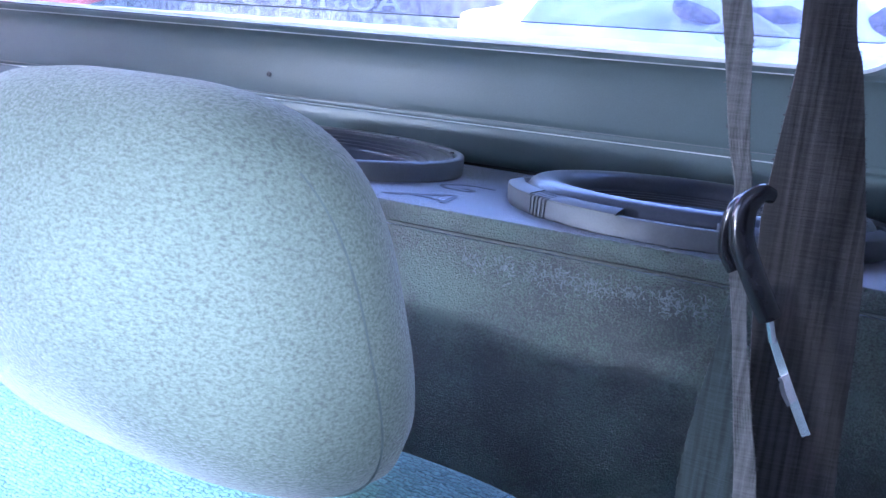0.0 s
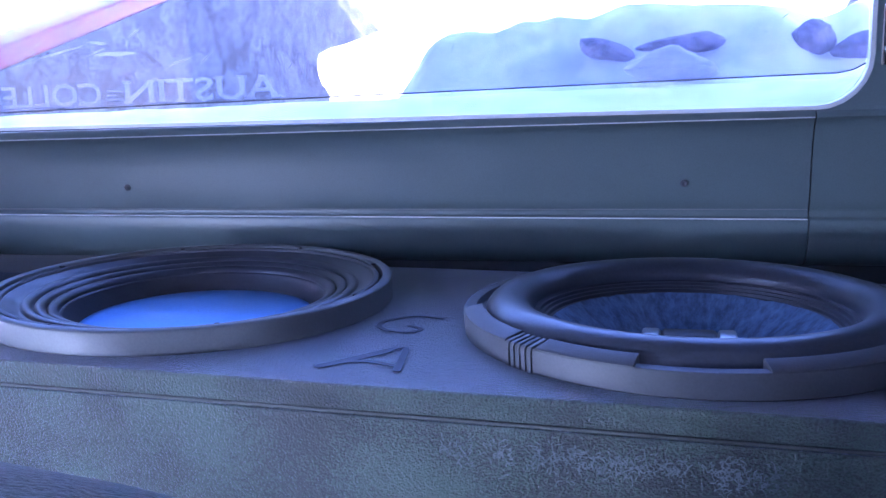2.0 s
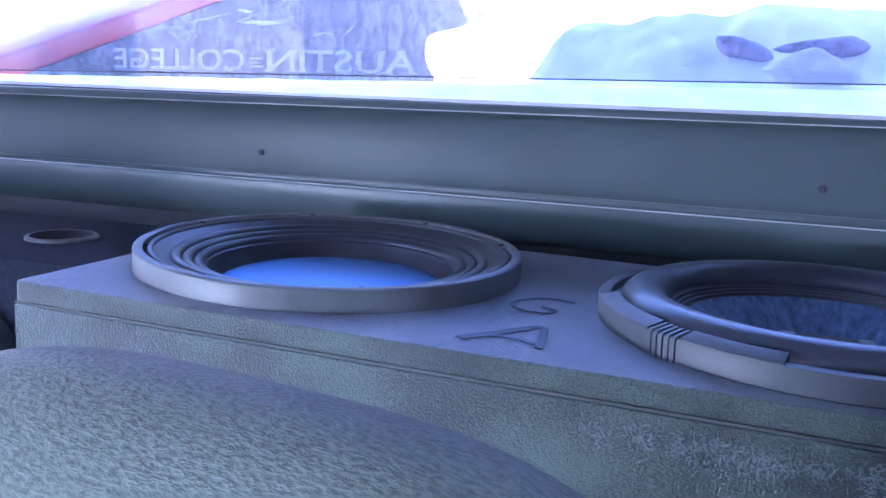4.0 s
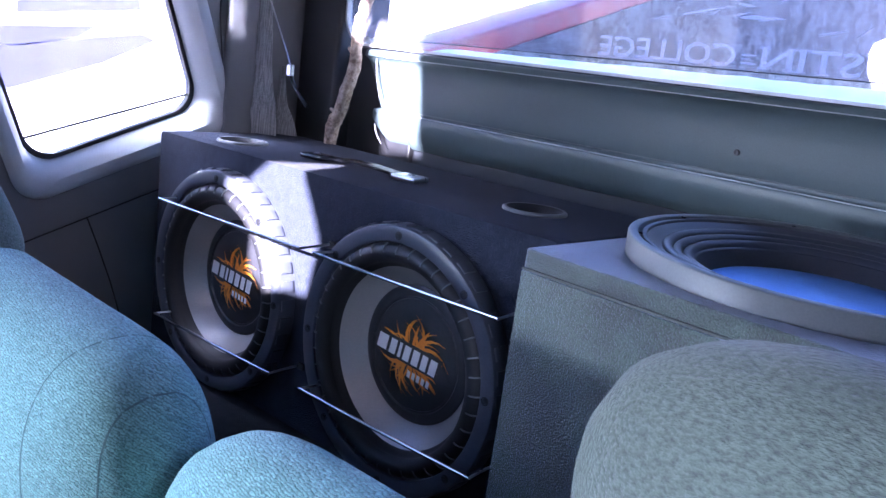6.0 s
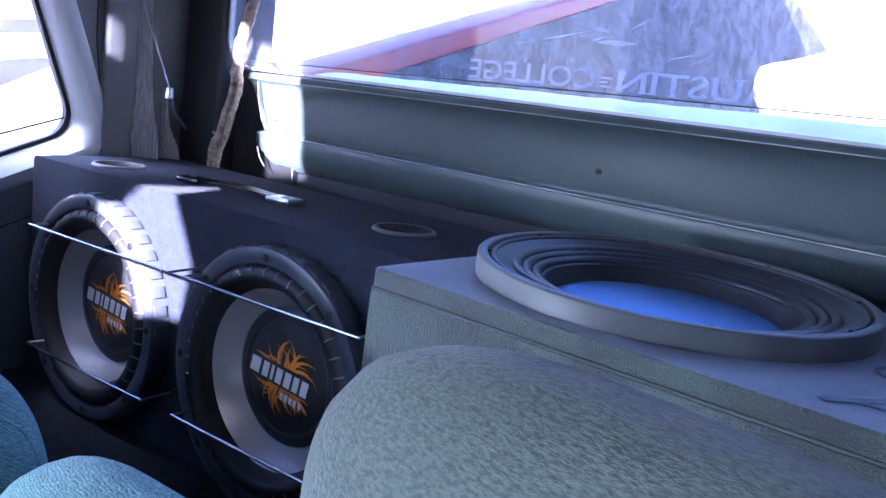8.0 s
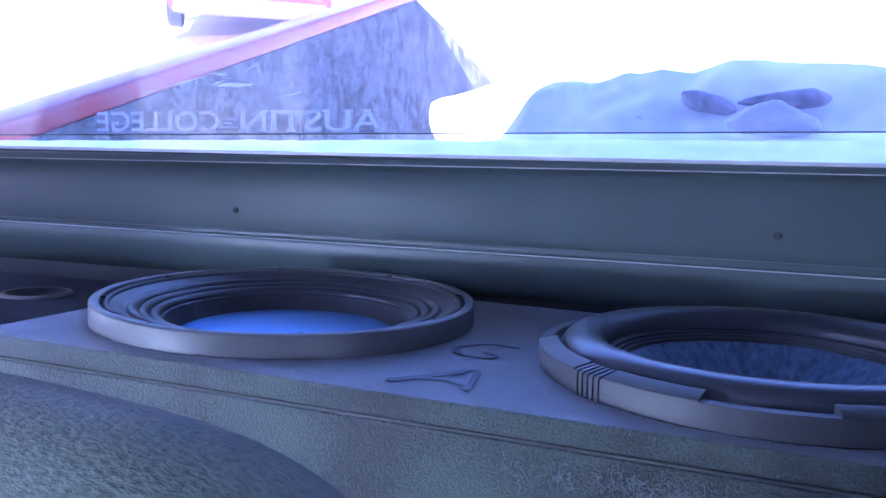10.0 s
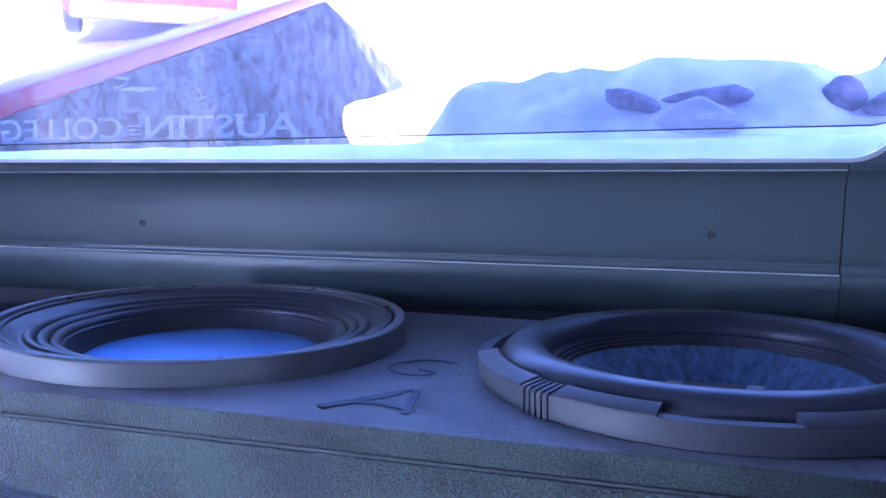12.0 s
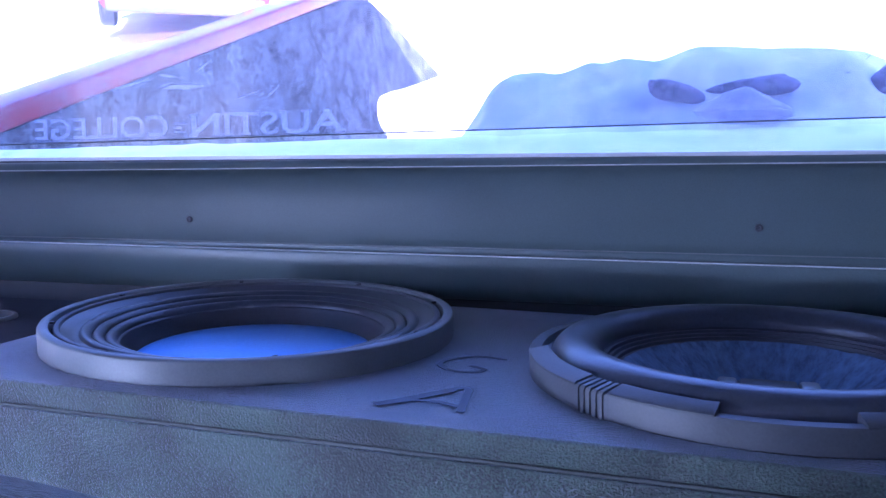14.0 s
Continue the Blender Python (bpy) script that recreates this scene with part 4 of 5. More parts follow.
# ---- seats ----
def add_headrest(seat, x, y, z, w, hgt, d, seed, tilt=6, roll=0, m=4.0, n=3.2, taper=0.10, turn=0):
    bm = bmesh.new()
    outline = cushion(bm, w, d, hgt, n, m, 80, 30, taper=taper, lump=0.002, seed=seed)
    ob = part("headrest", bm, RESTCLOTH, seat, "padded grey-green cloth headrest")
    ob.matrix_local = pose(x, y, z, tilt, roll, turn)
    yy = -0.16 * d
    k = (1 - 0.16 ** m) ** (1 / m)
    for a0, a1 in ((-75, 38),):
        pts = []
        for q in range(41):
            ox, oz = outline(radians(a0 + (a1 - a0) * q / 40))
            pts.append((ox * k, yy, oz * k))
        bm = bmesh.new()
        tube(bm, pts, 0.0005, 6)
        part("side_seam", bm, CREASE, ob, "stitched side seam")
    for s in (-1, 1):
        bm = bmesh.new()
        tube(bm, [(s * 0.045, 0.0, -hgt * 0.9), (s * 0.045, 0.005, -hgt * 1.35)], 0.0055, 10)
        part("post", bm, CHROME, ob)
    return ob


def seat(name, x, y, w, top, d, label, rest=None, n=6.0, seams=()):
    s = thing(name, pose(x, y, FLOOR), label, "seat", "front seats")
    hz = (top - (FLOOR + 0.02)) / 2 + 0.1
    bm = bmesh.new()
    cushion(bm, w, d, hz, n, 2.6, 96, 28, lump=0.004, seed=x * 7)
    b = part("backrest", bm, SEATCLOTH, s, "ribbed teal cloth backrest")
    b.matrix_local = pose(0, 0, top - FLOOR - hz, 9, 0, 0)
    bm = bmesh.new()
    cushion(bm, w, 0.24, 0.075, 5.0, 3.0, 80, 22, lump=0.004, seed=x * 3)
    c = part("seat_cushion", bm, SEATCLOTH, s, "teal cloth seat cushion")
    c.matrix_local = pose(0, -0.30, 0.0 + 0.06 - 0.10, 0, 0, 0)
    return s, b


ps, pb = seat("passenger_seat", 0.145, 1.315, 0.240, 0.361, 0.075, "teal cloth passenger seat with a grey-green headrest")
add_headrest(ps, 0.0125, -0.0609, 0.4338 - FLOOR, 0.1286, 0.0908, 0.0652, 1.0, 17.6, -0.15, 1.82, 3.3, 0.06, -9.3)
ds, db = seat("driver_seat", -0.5845, 1.3155, 0.320, 0.380, 0.085, "teal cloth driver seat with seamed side bolster", n=9.0)
add_headrest(ds, -0.1665, -0.0171, 0.4025 - FLOOR, 0.1147, 0.0698, 0.0369, 4.0, 1, 28, 3.67, 5.3, -0.79)
ms, mb = seat("middle_seat", -0.120, 1.332, 0.172, 0.369, 0.065, "narrow teal cloth centre backrest between the seats", n=3.2)


# ---- belts, stick, window writing ----
def belt_thing(name, m, label):
    return thing(name, m, label, "seat belt", "seat belts")


lb = belt_thing("seat_belt", pose(-0.98, 1.87, LT), "grey seat belt webbing running down behind the carpeted box")
O = Vector((-0.98, 1.87, LT))
loc = lambda *pts: [Vector(p) - O for p in pts]
bm = bmesh.new()
strap(bm, smooth_path(loc((-1.030, 1.842, 1.02), (-1.028, 1.842, 0.80), (-1.0255, 1.842, 0.629), (-1.020, 1.842, 0.582), (-1.0155, 1.842, 0.530), (-1.0065, 1.843, 0.487), (-0.994, 1.845, 0.443), (-0.985, 1.852, 0.25)), 5),
      [0.042, 0.042, 0.043, 0.044, 0.045, 0.045, 0.042, 0.036], (0.7, -1, 0), 0.0006)
part("webbing", bm, LITWEB, lb, "grey webbing with sunlight put into its colour")
bm = bmesh.new()
strap(bm, smooth_path(loc((-1.010, 1.885, 0.535), (-1.008, 1.885, 0.512), (-1.004, 1.885, 0.472), (-0.991, 1.886, 0.440), (-0.985, 1.888, 0.40), (-0.98, 1.888, 0.30)), 5),
      [0.005, 0.010, 0.019, 0.031, 0.036, 0.036], (0.6, -1, 0), 0.0006)
part("lower_webbing", bm, LITWEB, lb, "gathered lower webbing")
cd = thing("hanging_cord", pose(-0.95, 1.84, 0.53), "thin dark cord with a metal clip hanging by the belt", "cord")
O = Vector((-0.95, 1.84, 0.53))
bm = bmesh.new()
tube(bm, loc((-1.005, 1.826, 0.69), (-0.971, 1.826, 0.628), (-0.940, 1.826, 0.584), (-0.911, 1.826, 0.540)), 0.0012, 6)
part("cord", bm, STEEL, cd)
bm = bmesh.new()
box(bm, -0.005, 0.006, -0.004, 0.004, -0.010, 0.007, 0.0015, 1)
bm.transform(Matrix.Translation((0.040, -0.014, 0.004)))
part("clip", bm, STEEL, cd, "small steel clip")
bm = bmesh.new()
tube(bm, smooth_path(loc((-0.909, 1.826, 0.528), (-0.896, 1.826, 0.510), (-0.884, 1.826, 0.500), (-0.865, 1.828, 0.484)), 5), 0.0026, 8)
part("cord_end", bm, BLACKPLASTIC, cd, "short black cord end")

# stick standing behind the box
st = thing("stick", pose(-0.90, 1.90, FLOOR), "bare peeled stick standing between box and window", "stick")
O = Vector((-0.90, 1.90, FLOOR))
rng = random.Random(3)
path = smooth_path(loc((-0.960, 1.925, 0.11), (-0.9030, 1.908, 0.4300), (-0.8870, 1.905, 0.4672), (-0.8720, 1.905, 0.510), (-0.8590, 1.905, 0.546), (-0.8560, 1.904, 0.603), (-0.8385, 1.902, 0.6492), (-0.822, 1.900, 0.69)), 6)
bm = bmesh.new()
tube(bm, [p + Vector((rng.uniform(-1, 1), rng.uniform(-1, 1), 0)) * 0.0009 for p in path], 0.011, 12,
     rads=[(0.0110 - 0.0026 * i / len(path)) * (1 + rng.uniform(-0.07, 0.09)) for i in range(len(path))])
part("stem", bm, BARK, st)
for p, d in ((path[13], (-0.016, -0.004, 0.006)), (path[20], (0.015, -0.004, 0.008)), (path[26], (-0.014, -0.003, 0.012)), (path[32], (0.010, -0.004, 0.010))):
    bm = bmesh.new()
    tube(bm, [p, p + Vector(d) * 0.7, p + Vector(d)], 0.003, 7, rads=[0.0045, 0.0032, 0.0022])
    part("twig_stub", bm, BARK, st)

# belt at the passenger side, close by
def fray(parent, pts, widths, normal, material, count, seed):
    """Short loose fibres along both edges of a strap."""
    rnd = random.Random(seed)
    pts = [Vector(p) for p in pts]
    bm = bmesh.new()
    for k in range(count):
        f = rnd.uniform(0, len(pts) - 1.001)
        i = int(f)
        p = pts[i].lerp(pts[i + 1], f - i)
        d = (pts[i + 1] - pts[i]).normalized()
        side = d.cross(Vector(normal)).normalized()
        g = f / (len(pts) - 1) * (len(widths) - 1)
        w = widths[int(g)] + (widths[min(int(g) + 1, len(widths) - 1)] - widths[int(g)]) * (g - int(g))
        s = rnd.choice((-1, 1))
        a = p + side * s * (w / 2 - 0.0003)
        tip = a + side * s * rnd.uniform(0.0004, 0.0013) + d * rnd.uniform(-0.0008, 0.0008) + Vector(normal) * rnd.uniform(-0.0004, 0.0004)
        e = d * rnd.uniform(0.00008, 0.0002)
        bm.faces.new((bm.verts.new(a - e), bm.verts.new(a + e), bm.verts.new(tip)))
    part("frayed_edge", bm, material, parent, "loose fibres along the edges")


HANG = (0.4113, 0.9526, 0.5292)
NEAR = pose(*HANG) @ Matrix.Scale(1.17, 4) @ pose(*HANG).inverted() @ pose(-0.0012, 0.0148, 0.0037, -0.103, -0.03, 0.261)
rb = belt_thing("seat_belt", NEAR @ pose(0.43, 1.2, 0.45), "twisted grey passenger seat belt hanging by the seat")
O = Vector((0.43, 1.2, 0.45))
for nm, pts, ws, nrm, th, mt, lab, cnt in (
        ("webbing", ((0.372, 1.19, 0.66), (0.394, 1.195, 0.559), (0.397, 1.195, 0.544), (0.401, 1.195, 0.52), (0.404, 1.195, 0.508), (0.4045, 1.197, 0.492), (0.4075, 1.197, 0.477), (0.410, 1.196, 0.464), (0.4145, 1.195, 0.441), (0.419, 1.194, 0.417), (0.424, 1.19, 0.36)),
         [0.0090, 0.0080, 0.0072, 0.0056, 0.0046, 0.0044, 0.0046, 0.0040, 0.0052, 0.0066, 0.007], (0.1, -1, 0), 0.0005, WEBBING, "folded grey webbing", 420),
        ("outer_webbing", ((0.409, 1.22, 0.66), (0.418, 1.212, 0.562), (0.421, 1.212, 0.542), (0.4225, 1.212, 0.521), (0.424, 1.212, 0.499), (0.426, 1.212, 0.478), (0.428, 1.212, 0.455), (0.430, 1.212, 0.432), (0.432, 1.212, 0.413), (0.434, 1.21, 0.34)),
         [0.0125, 0.0140, 0.0180, 0.0235, 0.0290, 0.0300, 0.0288, 0.0262, 0.0245, 0.024], (0.15, -1, 0), 0.0006, SHADEWEB, "wide ribbed webbing with shadow put into its colour", 700),
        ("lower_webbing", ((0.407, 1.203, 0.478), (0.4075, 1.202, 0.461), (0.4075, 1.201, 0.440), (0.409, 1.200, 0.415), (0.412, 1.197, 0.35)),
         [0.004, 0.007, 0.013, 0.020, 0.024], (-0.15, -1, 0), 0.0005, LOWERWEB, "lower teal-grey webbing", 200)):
    path = smooth_path(loc(*pts), 5)
    bm = bmesh.new()
    strap(bm, path, ws, nrm, th)
    part(nm, bm, mt, rb, lab)
    fray(rb, path, ws, nrm, mt, cnt, cnt)
bk = thing("belt_guide", NEAR @ pose(0.41, 1.18, 0.49), "glossy black belt guide hook with steel latch pin", "belt guide")
O = Vector((0.41, 1.18, 0.49))
path = smooth_path(loc((0.4125, 1.178, 0.5075), (0.4095, 1.176, 0.5078), (0.4065, 1.1755, 0.5035), (0.4068, 1.175, 0.4960), (0.4098, 1.175, 0.4890), (0.4140, 1.176, 0.4810), (0.4170, 1.177, 0.4755)), 6)
bm = bmesh.new()
tube(bm, path, 0.003, 16, rads=[0.0020 + 0.0013 * min(1, i / 14) for i in range(len(path))])
part("hook", bm, BLACKPLASTIC, bk, "bent glossy black hook")
bm = bmesh.new()
tube(bm, smooth_path(loc((0.4070, 1.186, 0.5060), (0.4030, 1.186, 0.5010), (0.4025, 1.187, 0.4910), (0.4060, 1.187, 0.4850)), 5), 0.0022, 10)
part("loop", bm, BLACKPLASTIC, bk, "black guide loop")
bm = bmesh.new()
tube(bm, loc((0.4168, 1.177, 0.4760), (0.4188, 1.178, 0.4690)), 0.0011, 8)
strap(bm, loc((0.4186, 1.178, 0.4700), (0.4255, 1.178, 0.4560), (0.4312, 1.178, 0.4455)), [0.0020, 0.0025, 0.0024], (0.2, -1, 0), 0.0004)
part("pin", bm, CHROME, bk, "thin bright steel pin")
bm = bmesh.new()
strap(bm, loc((0.4222, 1.1765, 0.4600), (0.4238, 1.1765, 0.4560), (0.4256, 1.1765, 0.4530)), [0.0010, 0.0012, 0.0008], (0.2, -1, 0), 0.0004)
part("spring_tab", bm, STEEL, bk)

# belt tongue hanging by the rear window corner
tg = belt_thing("seat_belt", pose(0.50, 1.86, 0.62), "belt webbing with a hanging punched steel tongue")
O = Vector((0.50, 1.86, 0.62))
bm = bmesh.new()
strap(bm, smooth_path(loc((0.545, 1.90, 1.425), (0.530, 1.885, 1.15), (0.520, 1.875, 1.02), (0.512, 1.87, 0.80), (0.506, 1.866, 0.70), (0.503, 1.864, 0.640)), 5), 0.044, (-0.35, -1, 0), 0.0008)
part("webbing", bm, WEBBING, tg, "dark grey webbing")
bm = bmesh.new()
place = lambda a, b, d: Vector((a, d - 0.002 + 0.10 * (a), b))
hole = lambda cx, cz: rounded(cx - 0.0042, cx + 0.0042, cz - 0.0058, cz + 0.0058, 0.0012, 2)
tongue = [(-0.0155, -0.0120), (-0.0150, -0.034), (-0.0118, -0.042), (-0.0045, -0.0465), (0.0030, -0.0445), (0.0070, -0.036), (0.0115, -0.018), (0.0180, -0.010), (0.0185, 0.008), (-0.0185, 0.008)]
plate(bm, tongue, [hole(-0.004, -0.0345), hole(-0.001, -0.0165)], place, 0.0022)
part("tongue", bm, STEEL, tg, "punched steel tongue")
for z, nm in ((0.008, "lower_bar"), (0.040, "upper_bar")):
    bm = bmesh.new()
    tube(bm, [(-0.0215, -0.004, z), (0.023, -0.001, z)], 0.0026, 9)
    part(nm, bm, STEEL, tg)
for x in (-0.0205, 0.022):
    bm = bmesh.new()
    tube(bm, [(x, -0.003, -0.004), (x, -0.003, 0.041)], 0.0022, 8)
    part("frame_side", bm, BLACKPLASTIC, tg)

# trim at the rear corners
def wall_seam(pts):
    """Dark joint line between the trim panels of the side wall."""
    bm = bmesh.new()
    tube(bm, pts, 0.0012, 6)
    single("trim", bm, RUBBER, "dark joint line in the side trim", "trim", "structure")


wall_seam([(XL + 0.0002, 1.40, 0.228), (XL + 0.0002, 1.514, 0.270), (XL + 0.0002, 1.671, 0.326), (XL + 0.0002, 1.72, 0.343)])
wall_seam([(XL + 0.0002, 1.581, 0.295), (XL + 0.0002, 1.60, 0.248), (XL + 0.0002, 1.62, 0.194), (XL + 0.0002, 1.64, 0.13)])
wall_seam([(XL + 0.0002, 1.775, 1.0), (XL + 0.0002, 1.776, 0.60), (XL + 0.0002, 1.788, 0.51), (XL + 0.0002, 1.806, 0.475), (XL + 0.0002, 1.835, 0.46)])
bm = bmesh.new()
box(bm, -1.0285, -1.014, 1.785, 1.838, 0.12, 1.30, 0.006, 3)
single("pillar_trim_left", bm, GREYTRIM, "grey plastic pillar trim beside the window", "pillar trim", "structure")
bm = bmesh.new()
box(bm, -1.0285, -0.930, 1.928, 1.972, 0.12, 1.30, 0.008, 3)
single("corner_trim_left", bm, DARKTRIM, "dark plastic corner trim", "pillar trim", "structure")
bm = bmesh.new()
arc = [(WX1 - 0.044 + 0.0464 * math.cos(radians(-9 * k)), WZ0 + 0.044 + 0.0464 * math.sin(radians(-9 * k))) for k in range(11)]
plate(bm, [(0.615, 0.5775), (0.615, 1.30), (arc[0][0], 1.30)] + arc + [(0.435, WZ0 - 0.0024), (0.435, 0.5775)], [], lambda a, b, d: (a, 1.9335 + d, b), 0.012)
single("corner_trim_right", bm, TRIM, "grey plastic corner trim", "pillar trim", "structure")
# black plate added in for the shade in the gap by the panel end
bm = bmesh.new()
box(bm, -0.929, -0.780, 1.962, 1.9735, 0.12, 0.580, 0.002, 1)
single("shade_plate", bm, RUBBER, "black plate in for the shade beside the panel end", "trim", "structure")
wr = thing("cable_loop", pose(-0.826, 1.93, 0.48), "grey cable looped behind the panel end", "cable")
bm = bmesh.new()
tube(bm, smooth_path([(-0.012, 0, 0.085), (-0.008, 0, 0.06), (0.000, 0.0, 0.040), (0.004, 0, 0.028)], 6), 0.0011, 7)
CABLE = mat("grey_cable", (0.10, 0.10, 0.11), 0.4)
part("cable", bm, CABLE, wr)
bm = bmesh.new()
tube(bm, smooth_path([(-0.002, 0, -0.012), (0.006, 0, -0.028), (0.018, 0.0, -0.040)], 6), 0.0011, 7)
part("cable", bm, CABLE, wr)

# lettering stuck on the outside of the rear glass
def lettering(text, size, x0, x1, z, y, material, parent):
    cu = bpy.data.curves.new("letters", "FONT")
    cu.body = text
    cu.size = size
    cu.offset = size * 0.010
    cu.resolution_u = 3
    tmp = bpy.data.objects.new("letters_tmp", cu)
    scene.collection.objects.link(tmp)
    me = bpy.data.meshes.new_from_object(tmp.evaluated_get(bpy.context.evaluated_depsgraph_get()))
    bpy.data.objects.remove(tmp)
    w = max(v.co.x for v in me.vertices)
    cap = max(v.co.y for v in me.vertices)
    cap = min((v.co.y for v in me.vertices if v.co.y > cap * 0.93), default=cap)
    lb = bmesh.new()
    lb.from_mesh(me)
    for level, inward in ((0.0, 1), (cap, -1)):
        ends = sorted(v.co.x for v in me.vertices if abs(v.co.y - level) < size * 0.028)
        groups = []
        for x in ends:
            if groups and x - groups[-1][-1] < size * 0.13:
                groups[-1].append(x)
            else:
                groups.append([x])
        for g in groups:
            if size * 0.03 < g[-1] - g[0] < size * 0.2:
                a, b = g[0] - size * 0.05, g[-1] + size * 0.05
                lb.faces.new([lb.verts.new((x, y, 0)) for x, y in ((a, level - inward * size * 0.02), (b, level - inward * size * 0.02), (b, level + inward * size * 0.05), (a, level + inward * size * 0.05))])
    lb.to_mesh(me)
    lb.free()
    for v in me.vertices:
        x = x1 - (x1 - x0) * v.co.x / w
        v.co = Vector((x, y, z + v.co.y + 0.0095 * x))
    me.materials.append(material)
    ob = new("letters", me)
    ob.parent = parent
    return ob


bpy.context.view_layer.update()
dc = thing("window_decal", pose(0, 0, 0), "white AUSTIN COLLEGE lettering on the outside of the glass", "decal")
lettering("AUSTIN", 0.0335, -0.2480, -0.0705, 0.6095, GLASS + 0.0052, DECAL, dc)
lettering("COLLEGE", 0.0335, -0.4550, -0.2755, 0.6095, GLASS + 0.0052, DECAL, dc)
bm = bmesh.new()
for k, (w, z) in enumerate(((0.016, 0.6105), (0.010, 0.6150), (0.016, 0.6195))):
    plate(bm, [(-0.270, z), (-0.270 + w, z), (-0.270 + w, z + 0.0020), (-0.270, z + 0.0020)], [], lambda a, b, d: (a, GLASS + 0.0052 + d, b), 0.0003)
part("small_bars", bm, DECAL, dc)
bm = bmesh.new()
plate(bm, [(-0.4545, 0.6025), (-0.345, 0.6035), (-0.345, 0.6045), (-0.4545, 0.6035)], [], lambda a, b, d: (a, GLASS + 0.0052 + d, b), 0.0003)
part("underline", bm, DECAL, dc)

# dried smears on the glass
rng = random.Random(11)
sm = thing("glass_smears", pose(0, 0, 0), "dried whitish smears on the rear glass", "smear", kind="stuff")
bm = bmesh.new()
def smear(x, z, l, w, ang):
    vs = []
    n = 9
    for i in range(2 * n):
        t = i / (n - 1) if i < n else (2 * n - 1 - i) / (n - 1)
        u = (t - 0.5) * l
        v = (1 if i < n else -1) * w * math.sin(math.pi * min(1, max(0, t * 0.9 + 0.05))) * rng.uniform(0.4, 1.0)
        vs.append(bm.verts.new((x + u * math.cos(ang) - v * math.sin(ang), GLASS + 0.0050, z + u * math.sin(ang) + v * math.cos(ang))))
    bm.faces.new(vs)
for x, z, l, w, a in ((-0.345, 0.664, 0.060, 0.0016, 0.2), (-0.296, 0.672, 0.022, 0.0024, -0.12), (-0.275, 0.6595, 0.050, 0.0034, 0.02), (-0.300, 0.662, 0.020, 0.0016, 0.3),
                      (-0.163, 0.652, 0.020, 0.0012, 0.7), (-0.195, 0.649, 0.03, 0.0012, 0.25), (-0.05, 0.64, 0.03, 0.0007, 1.5), (-0.40, 0.653, 0.03, 0.001, 0.15), (-0.25, 0.68, 0.02, 0.0009, 0.5)):
    smear(x * 0.958 + 0.008, z, l, w, a)
for k in range(160):
    smear(rng.uniform(-0.85, 0.45), rng.uniform(0.61, 0.80), rng.uniform(0.002, 0.009), rng.uniform(0.0003, 0.0009), rng.uniform(-0.3, 1.8))
part("smears", bm, DECAL, sm)

# marker letters drawn on the box top
mk = thing("marker_letters", LEAN, "hand-drawn letters A G in dark marker on the box", "marker writing")
def stroke(pts, r=0.0024):
    bm = bmesh.new()
    strap(bm, smooth_path([(x, y, BT + 0.0007) for x, y in pts], 4), r * 2, (0, 0, 1), 0.00015)
    return bm
part("letter_a", stroke([(0.102, 1.589), (0.121, 1.613), (0.138, 1.637), (0.146, 1.638), (0.150, 1.618), (0.155, 1.590)]), PEN, mk)
part("letter_a", stroke([(0.105, 1.587), (0.123, 1.609), (0.139, 1.632)], 0.0016), PEN, mk)
part("letter_a_bar", stroke([(0.119, 1.604), (0.134, 1.606), (0.152, 1.600)]), PEN, mk)
part("letter_g", stroke([(0.150, 1.722), (0.128, 1.726), (0.112, 1.712), (0.108, 1.696), (0.118, 1.682), (0.136, 1.680), (0.142, 1.690), (0.130, 1.697)], 0.0019), PEN, mk)

# pale rubbed marks on the box front
sf = thing("scuff_marks", LEAN, "pale rubbed scuff marks on the box front", "scuff", kind="stuff")
bm = bmesh.new()
rng = random.Random(8)
for k in range(330):
    x = rng.choice((0.196, 0.222, 0.250, 0.262, 0.272, 0.285, 0.297, 0.318, 0.342, 0.352, 0.366)) + rng.gauss(0, 0.0055)
    z = 0.4035 + rng.gauss(0, 0.0050)
    a = rng.uniform(0.9, 2.3)
    last = None
    for i in range(rng.randint(5, 11)):
        w = rng.uniform(0.00012, 0.00042)
        if z > BT - 0.0235:
            break
        px, pz = -math.sin(a) * w, math.cos(a) * w
        cur = (bm.verts.new((x - px, BF - 0.0002, z - pz)), bm.verts.new((x + px, BF - 0.0002, z + pz)))
        if last:
            bm.faces.new((last[0], cur[0], cur[1], last[1]))
        last = cur
        a += rng.gauss(0, 0.75)
        x, z = x + math.cos(a) * 0.0009, z + math.sin(a) * 0.0009
part("scuffs", bm, SCUFF, sf)

# ---- seams of the seats ----
bpy.context.view_layer.update()
def over_seam(ob, x, bend=0.0, low=-20, high=120):
    """Stitched line running up the front of a cushion and over its top at one x."""
    out = []
    for k in range(41):
        a = radians(low + (high - low) * k / 40)
        way = Vector((0, -math.cos(a), math.sin(a)))
        mid = Vector((x - bend * max(0, 1 - (a + 0.35) * 1.1) ** 2, 0, 0.10))
        hit, place, normal, _ = ob.ray_cast(mid + way, -way)
        if hit:
            out.append(place - normal * 0.0006)
    bm = bmesh.new()
    tube(bm, out, 0.0010, 6)
    part("seam", bm, PIPING, ob, "stitched cloth seam")


over_seam(db, 0.243, 0.05)
over_seam(db, 0.300, 0.01)
over_seam(mb, 0.060, 0.03)
over_seam(pb, 0.17, 0.02)

# ---- outside ----
bm = bmesh.new()
box(bm, -60, 60, -60, 60, -1.0, -0.75)
